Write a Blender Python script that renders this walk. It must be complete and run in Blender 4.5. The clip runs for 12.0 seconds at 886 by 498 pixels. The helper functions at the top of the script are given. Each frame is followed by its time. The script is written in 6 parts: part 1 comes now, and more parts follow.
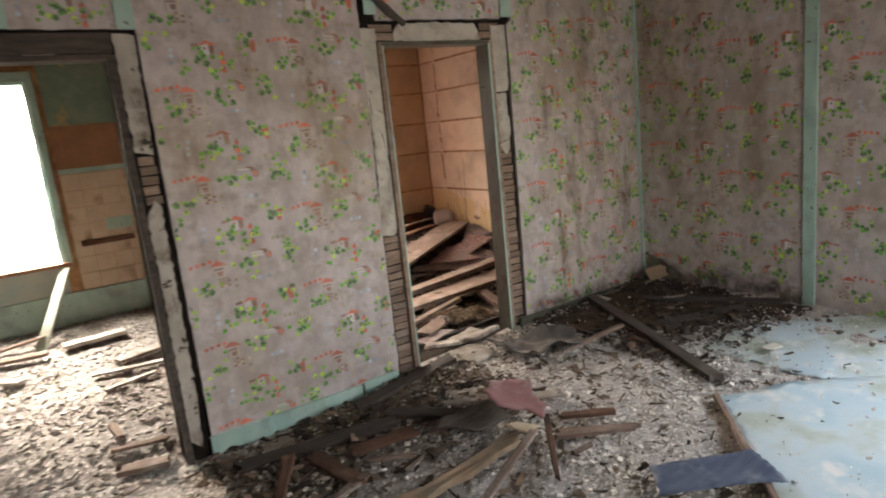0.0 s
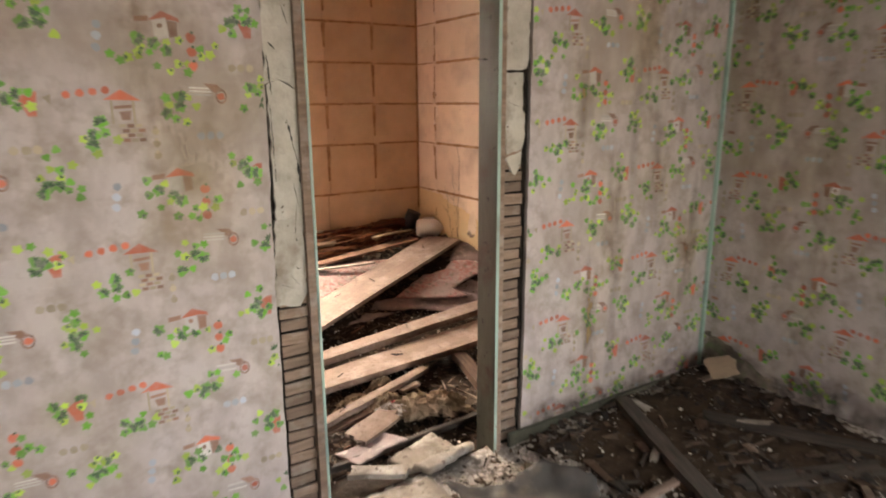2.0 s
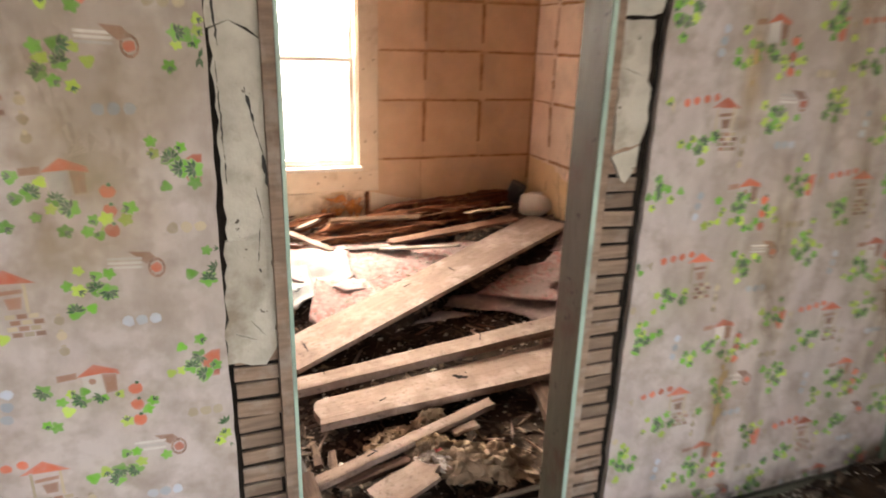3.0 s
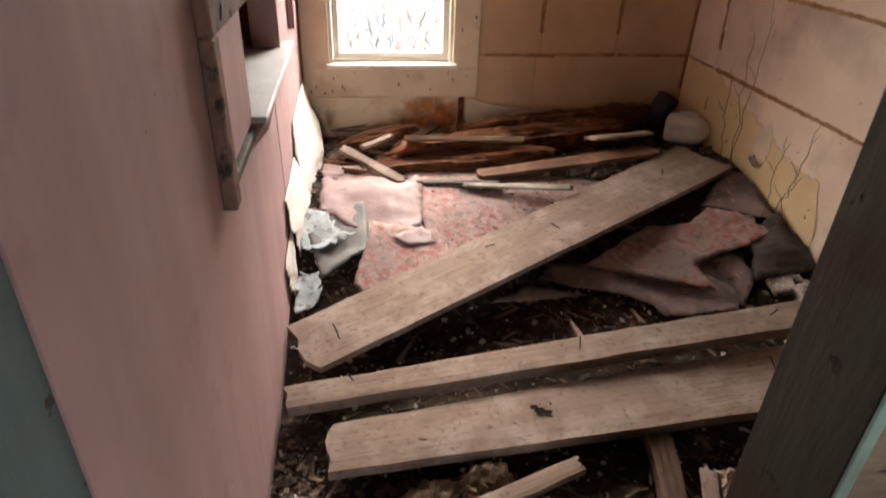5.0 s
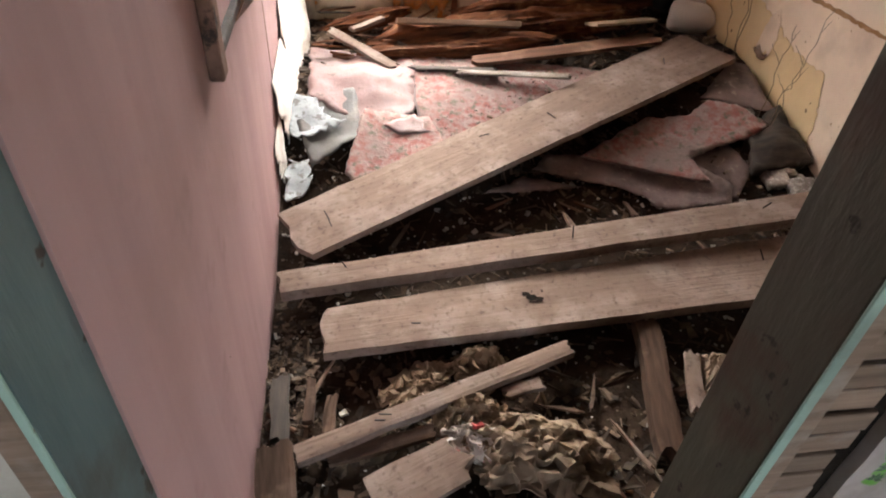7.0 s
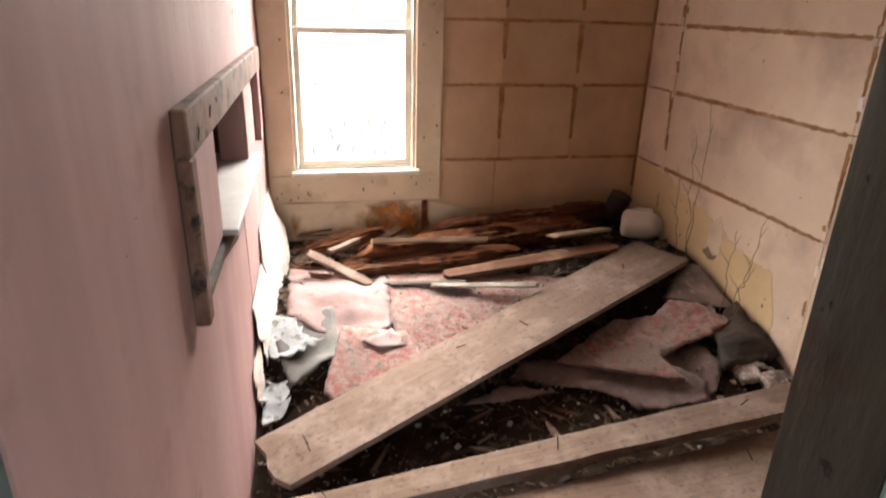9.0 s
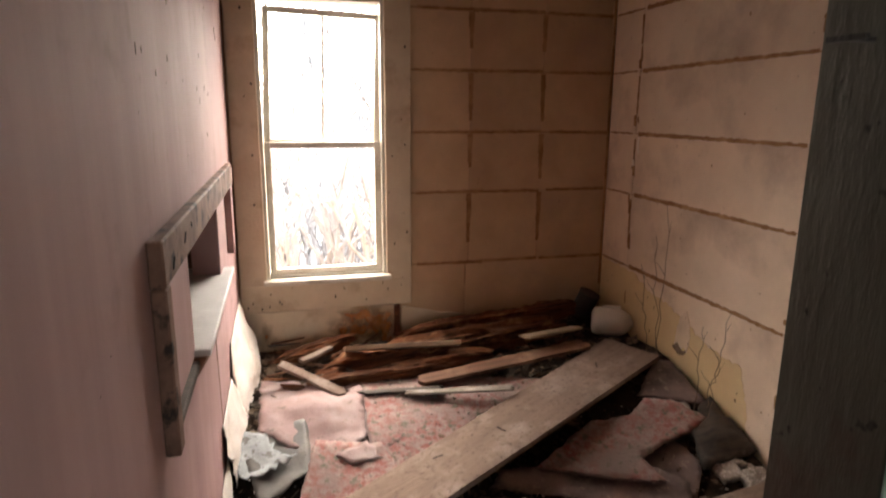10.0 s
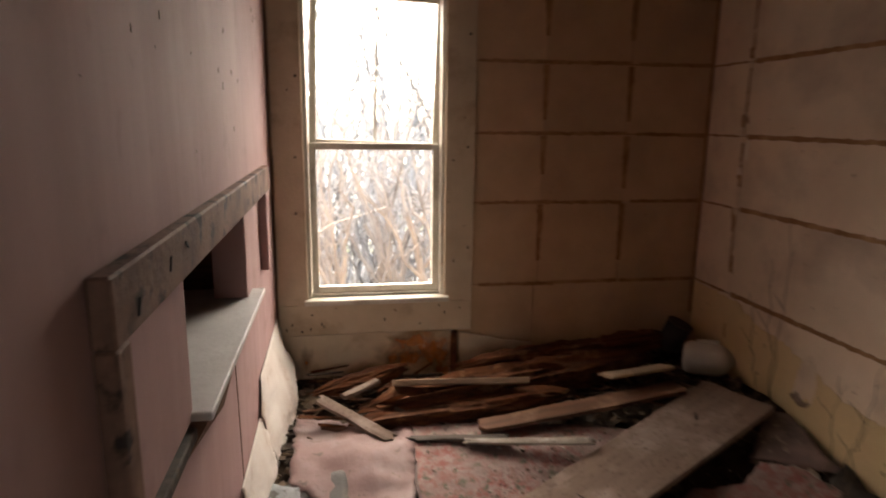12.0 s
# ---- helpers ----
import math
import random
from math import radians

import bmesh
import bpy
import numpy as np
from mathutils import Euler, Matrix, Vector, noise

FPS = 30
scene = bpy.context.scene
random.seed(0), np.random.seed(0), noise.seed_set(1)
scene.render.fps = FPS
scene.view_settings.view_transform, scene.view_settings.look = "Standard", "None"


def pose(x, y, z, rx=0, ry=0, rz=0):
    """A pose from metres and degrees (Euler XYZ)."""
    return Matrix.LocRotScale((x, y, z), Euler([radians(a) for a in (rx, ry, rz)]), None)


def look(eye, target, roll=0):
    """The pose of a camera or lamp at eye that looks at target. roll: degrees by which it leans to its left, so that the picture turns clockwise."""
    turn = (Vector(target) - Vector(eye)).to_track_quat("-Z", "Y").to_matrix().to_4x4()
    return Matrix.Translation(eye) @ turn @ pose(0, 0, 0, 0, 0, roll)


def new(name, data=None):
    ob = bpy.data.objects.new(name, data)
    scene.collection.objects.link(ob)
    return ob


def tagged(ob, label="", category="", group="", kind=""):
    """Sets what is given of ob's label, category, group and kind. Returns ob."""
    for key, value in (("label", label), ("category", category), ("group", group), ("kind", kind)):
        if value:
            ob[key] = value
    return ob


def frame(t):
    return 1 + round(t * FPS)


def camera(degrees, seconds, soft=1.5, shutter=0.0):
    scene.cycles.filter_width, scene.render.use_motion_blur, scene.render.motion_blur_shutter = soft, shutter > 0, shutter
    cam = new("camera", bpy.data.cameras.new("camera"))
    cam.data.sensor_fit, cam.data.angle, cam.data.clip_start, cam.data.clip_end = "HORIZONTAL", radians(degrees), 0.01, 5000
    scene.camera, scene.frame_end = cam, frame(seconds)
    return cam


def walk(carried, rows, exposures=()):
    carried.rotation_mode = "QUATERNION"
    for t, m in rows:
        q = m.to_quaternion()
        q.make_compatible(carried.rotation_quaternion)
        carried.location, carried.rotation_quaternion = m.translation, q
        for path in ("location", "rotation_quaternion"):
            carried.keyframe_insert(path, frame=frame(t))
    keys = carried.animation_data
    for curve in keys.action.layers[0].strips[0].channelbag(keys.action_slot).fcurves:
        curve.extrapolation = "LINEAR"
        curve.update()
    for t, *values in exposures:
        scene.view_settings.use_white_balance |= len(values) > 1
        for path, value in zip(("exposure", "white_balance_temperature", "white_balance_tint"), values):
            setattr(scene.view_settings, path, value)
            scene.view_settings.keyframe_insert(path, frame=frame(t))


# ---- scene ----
from mathutils import geometry

cam = camera(70.8, 12.0, soft=1.9, shutter=0.5)
PATH = [
    (0, (-1.019, 0.784, 1.508), (0.045, 2.431, 1.114), -6.0),
    (0.5, (-0.853, 1.058, 1.463), (0.321, 2.628, 1.07), -6.5),
    (1, (-0.634, 1.444, 1.504), (0.61, 2.972, 1.161), -7.6),
    (1.5, (-0.277, 1.763, 1.51), (0.941, 3.303, 1.127), -4.1),
    (2, (0.111, 2.105, 1.56), (1.15, 3.749, 1.095), -0.4),
    (2.5, (0.448, 2.441, 1.585), (1.387, 4.129, 1.069), -0.3),
    (3, (0.729, 2.755, 1.6), (1.384, 4.536, 0.968), 1.7),
    (5, (1.17, 3.74, 1.565), (1.423, 5.451, 0.561), 2.1),
    (5.5, (1.162, 3.761, 1.531), (1.453, 5.381, 0.395), 3.0),
    (6, (1.161, 3.736, 1.506), (1.407, 5.31, 0.297), 2.3),
    (6.5, (1.15, 3.743, 1.499), (1.411, 5.25, 0.21), 3.4),
    (8.5, (1.153, 3.733, 1.574), (1.484, 5.487, 0.672), 2.7),
    (9, (1.138, 3.744, 1.593), (1.525, 5.567, 0.868), 1.6),
    (9.5, (1.139, 3.73, 1.617), (1.58, 5.588, 1.025), 1.2),
    (10, (1.132, 3.726, 1.65), (1.622, 5.617, 1.218), 0.4),
    (10.5, (1.127, 3.726, 1.674), (1.664, 5.627, 1.363), -0.5),
    (11, (1.117, 3.73, 1.684), (1.697, 5.629, 1.446), -0.7),
    (11.5, (1.107, 3.873, 1.645), (1.637, 5.76, 1.246), -0.6),
    (12, (1.182, 4.213, 1.595), (1.51, 6.144, 1.187), 0.7),
]
EXPOSURES = [(0.0, 4.85, 7700, 15), (1.5, 5.18, 8150, 16), (2.5, 5.4, 8100, 16), (3.0, 5.4, 7900, 16), (5.0, 4.2, 7050, 14), (5.5, 4.0, 7050, 14), (6.5, 4.3, 6700, 12), (8.5, 4.87, 7000, 14), (9.5, 4.15, 7200, 15), (11.0, 3.45, 8000, 17), (12.0, 2.92, 7800, 16)]
walk(cam, [(t, look(eye, target, roll)) for t, eye, target, roll in PATH], EXPOSURES)

# ---- light: overcast sky, one soft sun, window light of the front room ----
SUN_DIR = Vector((-0.05, 0.74, 0.62)).normalized()
world = bpy.data.worlds.new("overcast")
scene.world = world
world.use_nodes = True
wn = world.node_tree.nodes
sky = wn.new("ShaderNodeTexSky")
sky.sky_type = "NISHITA"
sky.sun_disc = False
sky.sun_elevation = math.asin(SUN_DIR.z)
sky.sun_rotation = math.atan2(SUN_DIR.x, SUN_DIR.y)
sky.dust_density, sky.air_density, sky.ozone_density = 2.0, 1.0, 1.0
veil = wn.new("ShaderNodeHueSaturation")
veil.inputs["Saturation"].default_value = 0.5
world.node_tree.links.new(sky.outputs[0], veil.inputs["Color"])
world.node_tree.links.new(veil.outputs[0], wn["Background"].inputs[0])
wn["Background"].inputs[1].default_value = 0.15

sun = new("sun", bpy.data.lights.new("sun", "SUN"))
sun.data.energy, sun.data.angle, sun.data.color = 5.0, radians(100), (1.0, 0.98, 0.95)
sun.matrix_world = look((0, 0, 0), tuple(-SUN_DIR))


def window_light(name, where, target, width, height, watts, color, spread):
    lamp = new(name, bpy.data.lights.new(name, "AREA"))
    lamp.data.shape, lamp.data.size, lamp.data.size_y = "RECTANGLE", width, height
    lamp.data.energy, lamp.data.color = watts, color
    lamp.data.spread = radians(spread)
    lamp.matrix_world = look(where, target)
    return lamp


window_light("window_light_east", (3.14, 1.3, 1.3), (2.35, 1.45, 0.5), 0.9, 1.0, 0.85, (0.60, 0.80, 1.0), 125)
window_light("window_light_south", (0.9, -1.54, 1.5), (0.85, -0.55, 0.65), 0.9, 1.4, 0.62, (0.66, 0.83, 1.0), 115)


# ---- materials ----
def material(name, c1, c2, scale=(8, 8, 8), rough=0.8, bump=0.2, bump_scale=60, metal=0.0, spread=(0.35, 0.65), stain=None, stain_scale=1.5,
             stain_spread=(0.52, 0.7), speck=None, speck_scale=30, speck_spread=(0.62, 0.68), vary=0.0, island=False, gloss=0.5, fixed=False):
    """Two tones by noise, an optional stain and specks, fine relief, and a shift of tone from piece to piece."""
    m = bpy.data.materials.new(name)
    m.use_nodes = True
    t = m.node_tree
    nd, ln = t.nodes, t.links.new
    shader = nd["Principled BSDF"]
    shader.inputs["Metallic"].default_value = metal
    shader.inputs["Specular IOR Level"].default_value = gloss
    tc = nd.new("ShaderNodeTexCoord")
    info = nd.new("ShaderNodeObjectInfo")
    add = nd.new("ShaderNodeVectorMath")
    add.operation = "MULTIPLY_ADD"
    comb = nd.new("ShaderNodeCombineXYZ")
    for i in range(3):
        ln(info.outputs["Random"], comb.inputs[i])
    add.inputs[1].default_value = (0.0, 0.0, 0.0) if fixed else (17.0, 9.0, 13.0)
    ln(comb.outputs[0], add.inputs[0])
    ln(tc.outputs["Object"], add.inputs[2])

    def noise_mask(sc, detail, lo, hi, roughness=0.6):
        mp = nd.new("ShaderNodeMapping")
        mp.inputs["Scale"].default_value = sc
        ln(add.outputs[0], mp.inputs[0])
        n = nd.new("ShaderNodeTexNoise")
        n.inputs["Scale"].default_value = 1.0
        n.inputs["Detail"].default_value = detail
        n.inputs["Roughness"].default_value = roughness
        ln(mp.outputs[0], n.inputs["Vector"])
        r = nd.new("ShaderNodeMapRange")
        r.inputs[1].default_value, r.inputs[2].default_value = lo, hi
        ln(n.outputs["Fac"], r.inputs[0])
        return r.outputs[0], n.outputs["Fac"]

    def mix(fac, a, b, blend="MIX"):
        x = nd.new("ShaderNodeMix")
        x.data_type, x.blend_type = "RGBA", blend
        for sock, v in ((x.inputs[0], fac), (x.inputs[6], a), (x.inputs[7], b)):
            if hasattr(v, "is_linked"):
                ln(v, sock)
            elif isinstance(v, float):
                sock.default_value = v
            else:
                sock.default_value = (*v, 1.0)
        return x.outputs[2]

    base, raw = noise_mask(scale, 7, *spread)
    col = mix(base, c1, c2)
    if stain:
        f, _ = noise_mask((stain_scale,) * 3, 5, *stain_spread)
        col = mix(f, col, stain)
    if speck:
        f, _ = noise_mask((speck_scale,) * 3, 3, *speck_spread)
        col = mix(f, col, speck)
    if vary or island:
        src = nd.new("ShaderNodeNewGeometry").outputs["Random Per Island"] if island else info.outputs["Random"]
        r = nd.new("ShaderNodeMapRange")
        r.inputs[3].default_value, r.inputs[4].default_value = 1.0 - vary, 1.0 + vary
        ln(src, r.inputs[0])
        v = nd.new("ShaderNodeHueSaturation")
        ln(r.outputs[0], v.inputs["Value"])
        ln(col, v.inputs["Color"])
        col = v.outputs[0]
    ln(col, shader.inputs["Base Color"])
    rr = nd.new("ShaderNodeMapRange")
    rr.inputs[3].default_value, rr.inputs[4].default_value = max(rough - 0.12, 0.03), min(rough + 0.12, 1.0)
    ln(raw, rr.inputs[0])
    ln(rr.outputs[0], shader.inputs["Roughness"])
    if bump:
        f, fine = noise_mask((bump_scale * scale[0] / max(scale), bump_scale * scale[1] / max(scale), bump_scale * scale[2] / max(scale)), 6, 0.2, 0.8)
        b = nd.new("ShaderNodeBump")
        b.inputs["Strength"].default_value = bump
        b.inputs["Distance"].default_value = 0.004
        ln(f, b.inputs["Height"])
        ln(b.outputs[0], shader.inputs["Normal"])
    return m


PAPER = ((0.545, 0.478, 0.464), (0.41, 0.348, 0.33))
M = {}
PAPER_LOOK = dict(scale=(9, 9, 5), rough=0.62, bump=0.35, bump_scale=25, spread=(0.40, 0.66), stain=(0.30, 0.23, 0.165), stain_scale=1.5, stain_spread=(0.5, 0.8), speck=(0.35, 0.285, 0.245), speck_scale=13, speck_spread=(0.46, 0.72), fixed=True)
M["paper"] = material("wallpaper", *PAPER, **PAPER_LOOK)


def ink(name, c, lo=0.15, hi=0.55):
    """A thin printed colour that fades out at the rim of each printed shape."""
    m = material(name, c, tuple(0.7 * a + 0.3 * b for a, b in zip(c, PAPER[0])), scale=(38, 38, 38), rough=0.65, bump=0.1, spread=(lo + 0.25, hi + 0.2), vary=0.2, island=True)
    nd, ln = m.node_tree.nodes, m.node_tree.links.new
    at, worn, tc, mul = nd.new("ShaderNodeAttribute"), nd.new("ShaderNodeTexNoise"), nd.new("ShaderNodeTexCoord"), nd.new("ShaderNodeMath")
    at.attribute_name = "wash"
    worn.inputs["Scale"].default_value, worn.inputs["Detail"].default_value = 26.0, 4.0
    ln(tc.outputs["Object"], worn.inputs["Vector"])
    fade = nd.new("ShaderNodeMapRange")
    fade.inputs[1].default_value, fade.inputs[2].default_value, fade.inputs[3].default_value, fade.inputs[4].default_value = 0.3, 0.65, 0.75, 1.0
    ln(worn.outputs["Fac"], fade.inputs[0])
    mul.operation = "MULTIPLY"
    ln(at.outputs["Fac"], mul.inputs[0])
    ln(fade.outputs[0], mul.inputs[1])
    ln(mul.outputs[0], nd["Principled BSDF"].inputs["Alpha"])
    return m


def print_ink(name, c):
    """The wallpaper's own surface with one printed colour, strong in the middle of each printed shape and thin at its rim."""
    m = material(name, *PAPER, **PAPER_LOOK)
    nd, ln = m.node_tree.nodes, m.node_tree.links.new
    shader = nd["Principled BSDF"]
    paper = shader.inputs["Base Color"].links[0].from_socket
    at, worn, tc, mul, fade, x = (nd.new("ShaderNode" + k) for k in ("Attribute", "TexNoise", "TexCoord", "Math", "MapRange", "Mix"))
    at.attribute_name = "wash"
    worn.inputs["Scale"].default_value, worn.inputs["Detail"].default_value = 45.0, 4.0
    ln(tc.outputs["Object"], worn.inputs["Vector"])
    fade.inputs[1].default_value, fade.inputs[2].default_value, fade.inputs[3].default_value, fade.inputs[4].default_value = 0.3, 0.6, 0.75, 1.0
    ln(worn.outputs["Fac"], fade.inputs[0])
    mul.operation = "MULTIPLY"
    ln(at.outputs["Fac"], mul.inputs[0])
    ln(fade.outputs[0], mul.inputs[1])
    tone, island = nd.new("ShaderNodeHueSaturation"), nd.new("ShaderNodeNewGeometry")
    tone.inputs["Color"].default_value = (*c, 1.0)
    span = nd.new("ShaderNodeMapRange")
    span.inputs[3].default_value, span.inputs[4].default_value = 0.65, 1.3
    ln(island.outputs["Random Per Island"], span.inputs[0])
    ln(span.outputs[0], tone.inputs["Value"])
    x.data_type = "RGBA"
    ln(mul.outputs[0], x.inputs[0])
    ln(paper, x.inputs[6])
    ln(tone.outputs[0], x.inputs[7])
    ln(x.outputs[2], shader.inputs["Base Color"])
    return m


INKS = [print_ink("ink_leaf", (0.12, 0.40, 0.035)), print_ink("ink_leaf_dark", (0.022, 0.105, 0.03)), print_ink("ink_lime", (0.40, 0.60, 0.07)), print_ink("ink_coral", (0.62, 0.15, 0.08)),
        print_ink("ink_brown", (0.30, 0.16, 0.11)), print_ink("ink_blue", (0.40, 0.45, 0.52)), print_ink("ink_tan", (0.42, 0.35, 0.24)), print_ink("ink_white", (0.57, 0.54, 0.52))]
M["aqua"] = material("aqua_paint", (0.30, 0.47, 0.41), (0.40, 0.55, 0.47), scale=(10, 10, 3), rough=0.45, bump=0.3, bump_scale=40, stain=(0.20, 0.25, 0.22), stain_scale=4, stain_spread=(0.52, 0.75), speck=(0.17, 0.13, 0.10), speck_scale=26, speck_spread=(0.66, 0.7))
M["jamb"] = material("jamb_paint", (0.052, 0.054, 0.039), (0.108, 0.107, 0.078), scale=(8, 8, 2.0), rough=0.45, bump=0.4, bump_scale=40, spread=(0.32, 0.68), gloss=0.45, stain=(0.07, 0.038, 0.025), stain_scale=4.5, stain_spread=(0.58, 0.7), speck=(0.022, 0.018, 0.014), speck_scale=26, speck_spread=(0.66, 0.7))
M["teal"] = material("dull_teal_paint", (0.095, 0.155, 0.165), (0.14, 0.215, 0.22), scale=(14, 14, 2.5), rough=0.45, bump=0.3, bump_scale=50, stain=(0.08, 0.085, 0.075), stain_scale=5, stain_spread=(0.5, 0.7), speck=(0.05, 0.04, 0.035), speck_scale=15, speck_spread=(0.66, 0.7))
M["plaster"] = material("plaster", (0.56, 0.525, 0.46), (0.43, 0.395, 0.335), scale=(9, 9, 9), rough=0.85, bump=0.6, bump_scale=45, spread=(0.38, 0.62), stain=(0.27, 0.225, 0.175), stain_scale=6, stain_spread=(0.54, 0.7), speck=(0.10, 0.08, 0.065), speck_scale=30, speck_spread=(0.69, 0.72))
M["lath"] = material("lath_wood", (0.165, 0.108, 0.076), (0.28, 0.192, 0.14), scale=(6, 40, 60), rough=0.85, bump=0.6, bump_scale=70, stain=(0.32, 0.27, 0.23), stain_scale=9, stain_spread=(0.5, 0.72), vary=0.3)
M["rotlath"] = material("dirty_brown_wood", (0.105, 0.063, 0.044), (0.05, 0.031, 0.022), scale=(4, 34, 34), rough=0.9, bump=0.7, bump_scale=60, stain=(0.16, 0.11, 0.082), stain_scale=9, stain_spread=(0.52, 0.72), vary=0.25, gloss=0.15)
M["dark"] = material("dark_old_wood", (0.036, 0.028, 0.022), (0.085, 0.064, 0.05), scale=(5, 40, 40), rough=0.85, bump=0.6, bump_scale=60, vary=0.3)
M["board"] = material("weathered_board", (0.238, 0.168, 0.133), (0.15, 0.104, 0.081), scale=(2.5, 30, 30), rough=0.9, bump=0.6, bump_scale=90, spread=(0.2, 0.85), stain=(0.315, 0.25, 0.215), stain_scale=6, stain_spread=(0.47, 0.74), speck=(0.115, 0.08, 0.062), speck_scale=46, speck_spread=(0.55, 0.74), vary=0.14, gloss=0.15)
M["brown"] = material("brown_board", (0.165, 0.078, 0.046), (0.075, 0.04, 0.026), scale=(2.0, 38, 38), rough=0.85, bump=0.6, bump_scale=60, stain=(0.24, 0.14, 0.09), stain_scale=6, vary=0.25, gloss=0.3)
M["rot"] = material("rotten_wood", (0.165, 0.06, 0.026), (0.045, 0.022, 0.014), scale=(4, 30, 30), rough=0.95, bump=1.0, bump_scale=45, stain=(0.27, 0.14, 0.07), stain_scale=10, stain_spread=(0.56, 0.72), gloss=0.1)
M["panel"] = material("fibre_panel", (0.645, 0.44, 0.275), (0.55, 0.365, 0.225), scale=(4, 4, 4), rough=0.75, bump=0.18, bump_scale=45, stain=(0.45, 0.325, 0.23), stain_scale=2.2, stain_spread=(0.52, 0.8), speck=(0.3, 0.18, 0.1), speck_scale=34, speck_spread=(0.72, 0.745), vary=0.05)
M["seam"] = material("rusty_seam", (0.29, 0.145, 0.06), (0.46, 0.28, 0.145), scale=(9, 9, 9), rough=0.9, bump=0.5, spread=(0.42, 0.66))
M["cream"] = material("cream_paint", (0.66, 0.55, 0.40), (0.58, 0.47, 0.33), scale=(6, 6, 6), rough=0.5, bump=0.2, stain=(0.38, 0.26, 0.15), stain_scale=4, stain_spread=(0.58, 0.8), speck=(0.2, 0.13, 0.08), speck_scale=24, speck_spread=(0.72, 0.74))
# side wall's paler board, lightened further with window light in the colour
M["lit_pale_panel"] = material("lit_pale_fibre_panel", (0.78, 0.635, 0.50), (0.70, 0.56, 0.435), scale=(4, 4, 4), rough=0.75, bump=0.18, bump_scale=45, stain=(0.47, 0.36, 0.285), stain_scale=2.4, stain_spread=(0.5, 0.75), speck=(0.3, 0.18, 0.1), speck_scale=34, speck_spread=(0.72, 0.745), vary=0.05)
M["yellow"] = material("yellow_cream_paint", (0.72, 0.55, 0.31), (0.66, 0.49, 0.28), scale=(6, 6, 6), rough=0.7, bump=0.3, speck=(0.2, 0.12, 0.06), speck_scale=22, speck_spread=(0.7, 0.73))
M["pink"] = material("pink_gloss_paint", (0.53, 0.345, 0.335), (0.455, 0.295, 0.285), scale=(7, 7, 0.5), rough=0.72, bump=0.12, bump_scale=18, stain=(0.43, 0.27, 0.245), stain_scale=1.6, stain_spread=(0.5, 0.75), speck=(0.39, 0.25, 0.23), speck_scale=7, speck_spread=(0.6, 0.8), gloss=0.13)
M["rust_wash"] = ink("rust_wash", (0.60, 0.22, 0.02))
M["water_wash"] = ink("water_wash", (0.52, 0.36, 0.15))
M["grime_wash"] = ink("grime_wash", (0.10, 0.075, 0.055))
M["peel"] = material("peeling_paper", (0.86, 0.80, 0.74), (0.78, 0.69, 0.62), scale=(6, 6, 6), rough=0.8, bump=0.3, stain=(0.5, 0.36, 0.25), stain_scale=6, stain_spread=(0.6, 0.78))
M["grey_paint"] = material("grey_white_paint", (0.55, 0.53, 0.51), (0.46, 0.44, 0.43), scale=(8, 8, 8), rough=0.5, bump=0.2)
M["worn_pink"] = material("worn_pink_board", (0.27, 0.155, 0.115), (0.14, 0.08, 0.06), scale=(9, 9, 9), rough=0.75, bump=0.5, stain=(0.045, 0.032, 0.027), stain_scale=13, stain_spread=(0.55, 0.63), gloss=0.2)
M["lino"] = material("pink_linoleum", (0.35, 0.228, 0.222), (0.285, 0.184, 0.176), scale=(5, 5, 5), rough=0.7, bump=0.3, stain=(0.40, 0.32, 0.31), stain_scale=4, stain_spread=(0.5, 0.72), speck=(0.2, 0.148, 0.132), speck_scale=30, speck_spread=(0.6, 0.7), gloss=0.25)
M["lino_floral"] = material("worn_floral_linoleum", (0.30, 0.118, 0.104), (0.355, 0.262, 0.24), scale=(30, 30, 30), rough=0.85, bump=0.7, spread=(0.4, 0.6), stain=(0.26, 0.20, 0.182), stain_scale=4, stain_spread=(0.46, 0.64), speck=(0.15, 0.14, 0.11), speck_scale=26, speck_spread=(0.57, 0.67), gloss=0.2)
M["felt"] = material("linoleum_felt_back", (0.15, 0.105, 0.10), (0.25, 0.18, 0.17), scale=(9, 9, 9), rough=0.75, bump=0.4, stain=(0.09, 0.07, 0.06), stain_scale=6, stain_spread=(0.5, 0.7), speck=(0.3, 0.24, 0.21), speck_scale=30, speck_spread=(0.6, 0.7))
M["soil"] = material("dark_soil", (0.021, 0.0135, 0.009), (0.058, 0.037, 0.024), scale=(14, 14, 14), rough=0.95, bump=1.0, bump_scale=45, speck=(0.17, 0.13, 0.095), speck_scale=62, speck_spread=(0.66, 0.7), gloss=0.15)
M["dirt"] = material("plaster_dust_floor", (0.47, 0.43, 0.40), (0.22, 0.185, 0.16), scale=(9, 9, 9), rough=0.95, bump=1.0, bump_scale=40, stain=(0.085, 0.062, 0.045), stain_scale=1.6, stain_spread=(0.56, 0.73), speck=(0.62, 0.575, 0.53), speck_scale=48, speck_spread=(0.52, 0.62))
# corner soil and chips: the shade of the corner is put into their colour
M["shaded_soil"] = material("shaded_corner_soil", (0.036, 0.022, 0.013), (0.08, 0.052, 0.033), scale=(12, 12, 12), rough=0.9, bump=1.0, bump_scale=45, speck=(0.13, 0.10, 0.075), speck_scale=50, speck_spread=(0.64, 0.7), gloss=0.15)
M["shadedchip"] = material("shaded_wood_chip", (0.075, 0.048, 0.032), (0.035, 0.023, 0.016), scale=(20, 20, 20), rough=0.9, bump=0.3, vary=0.7, island=True)
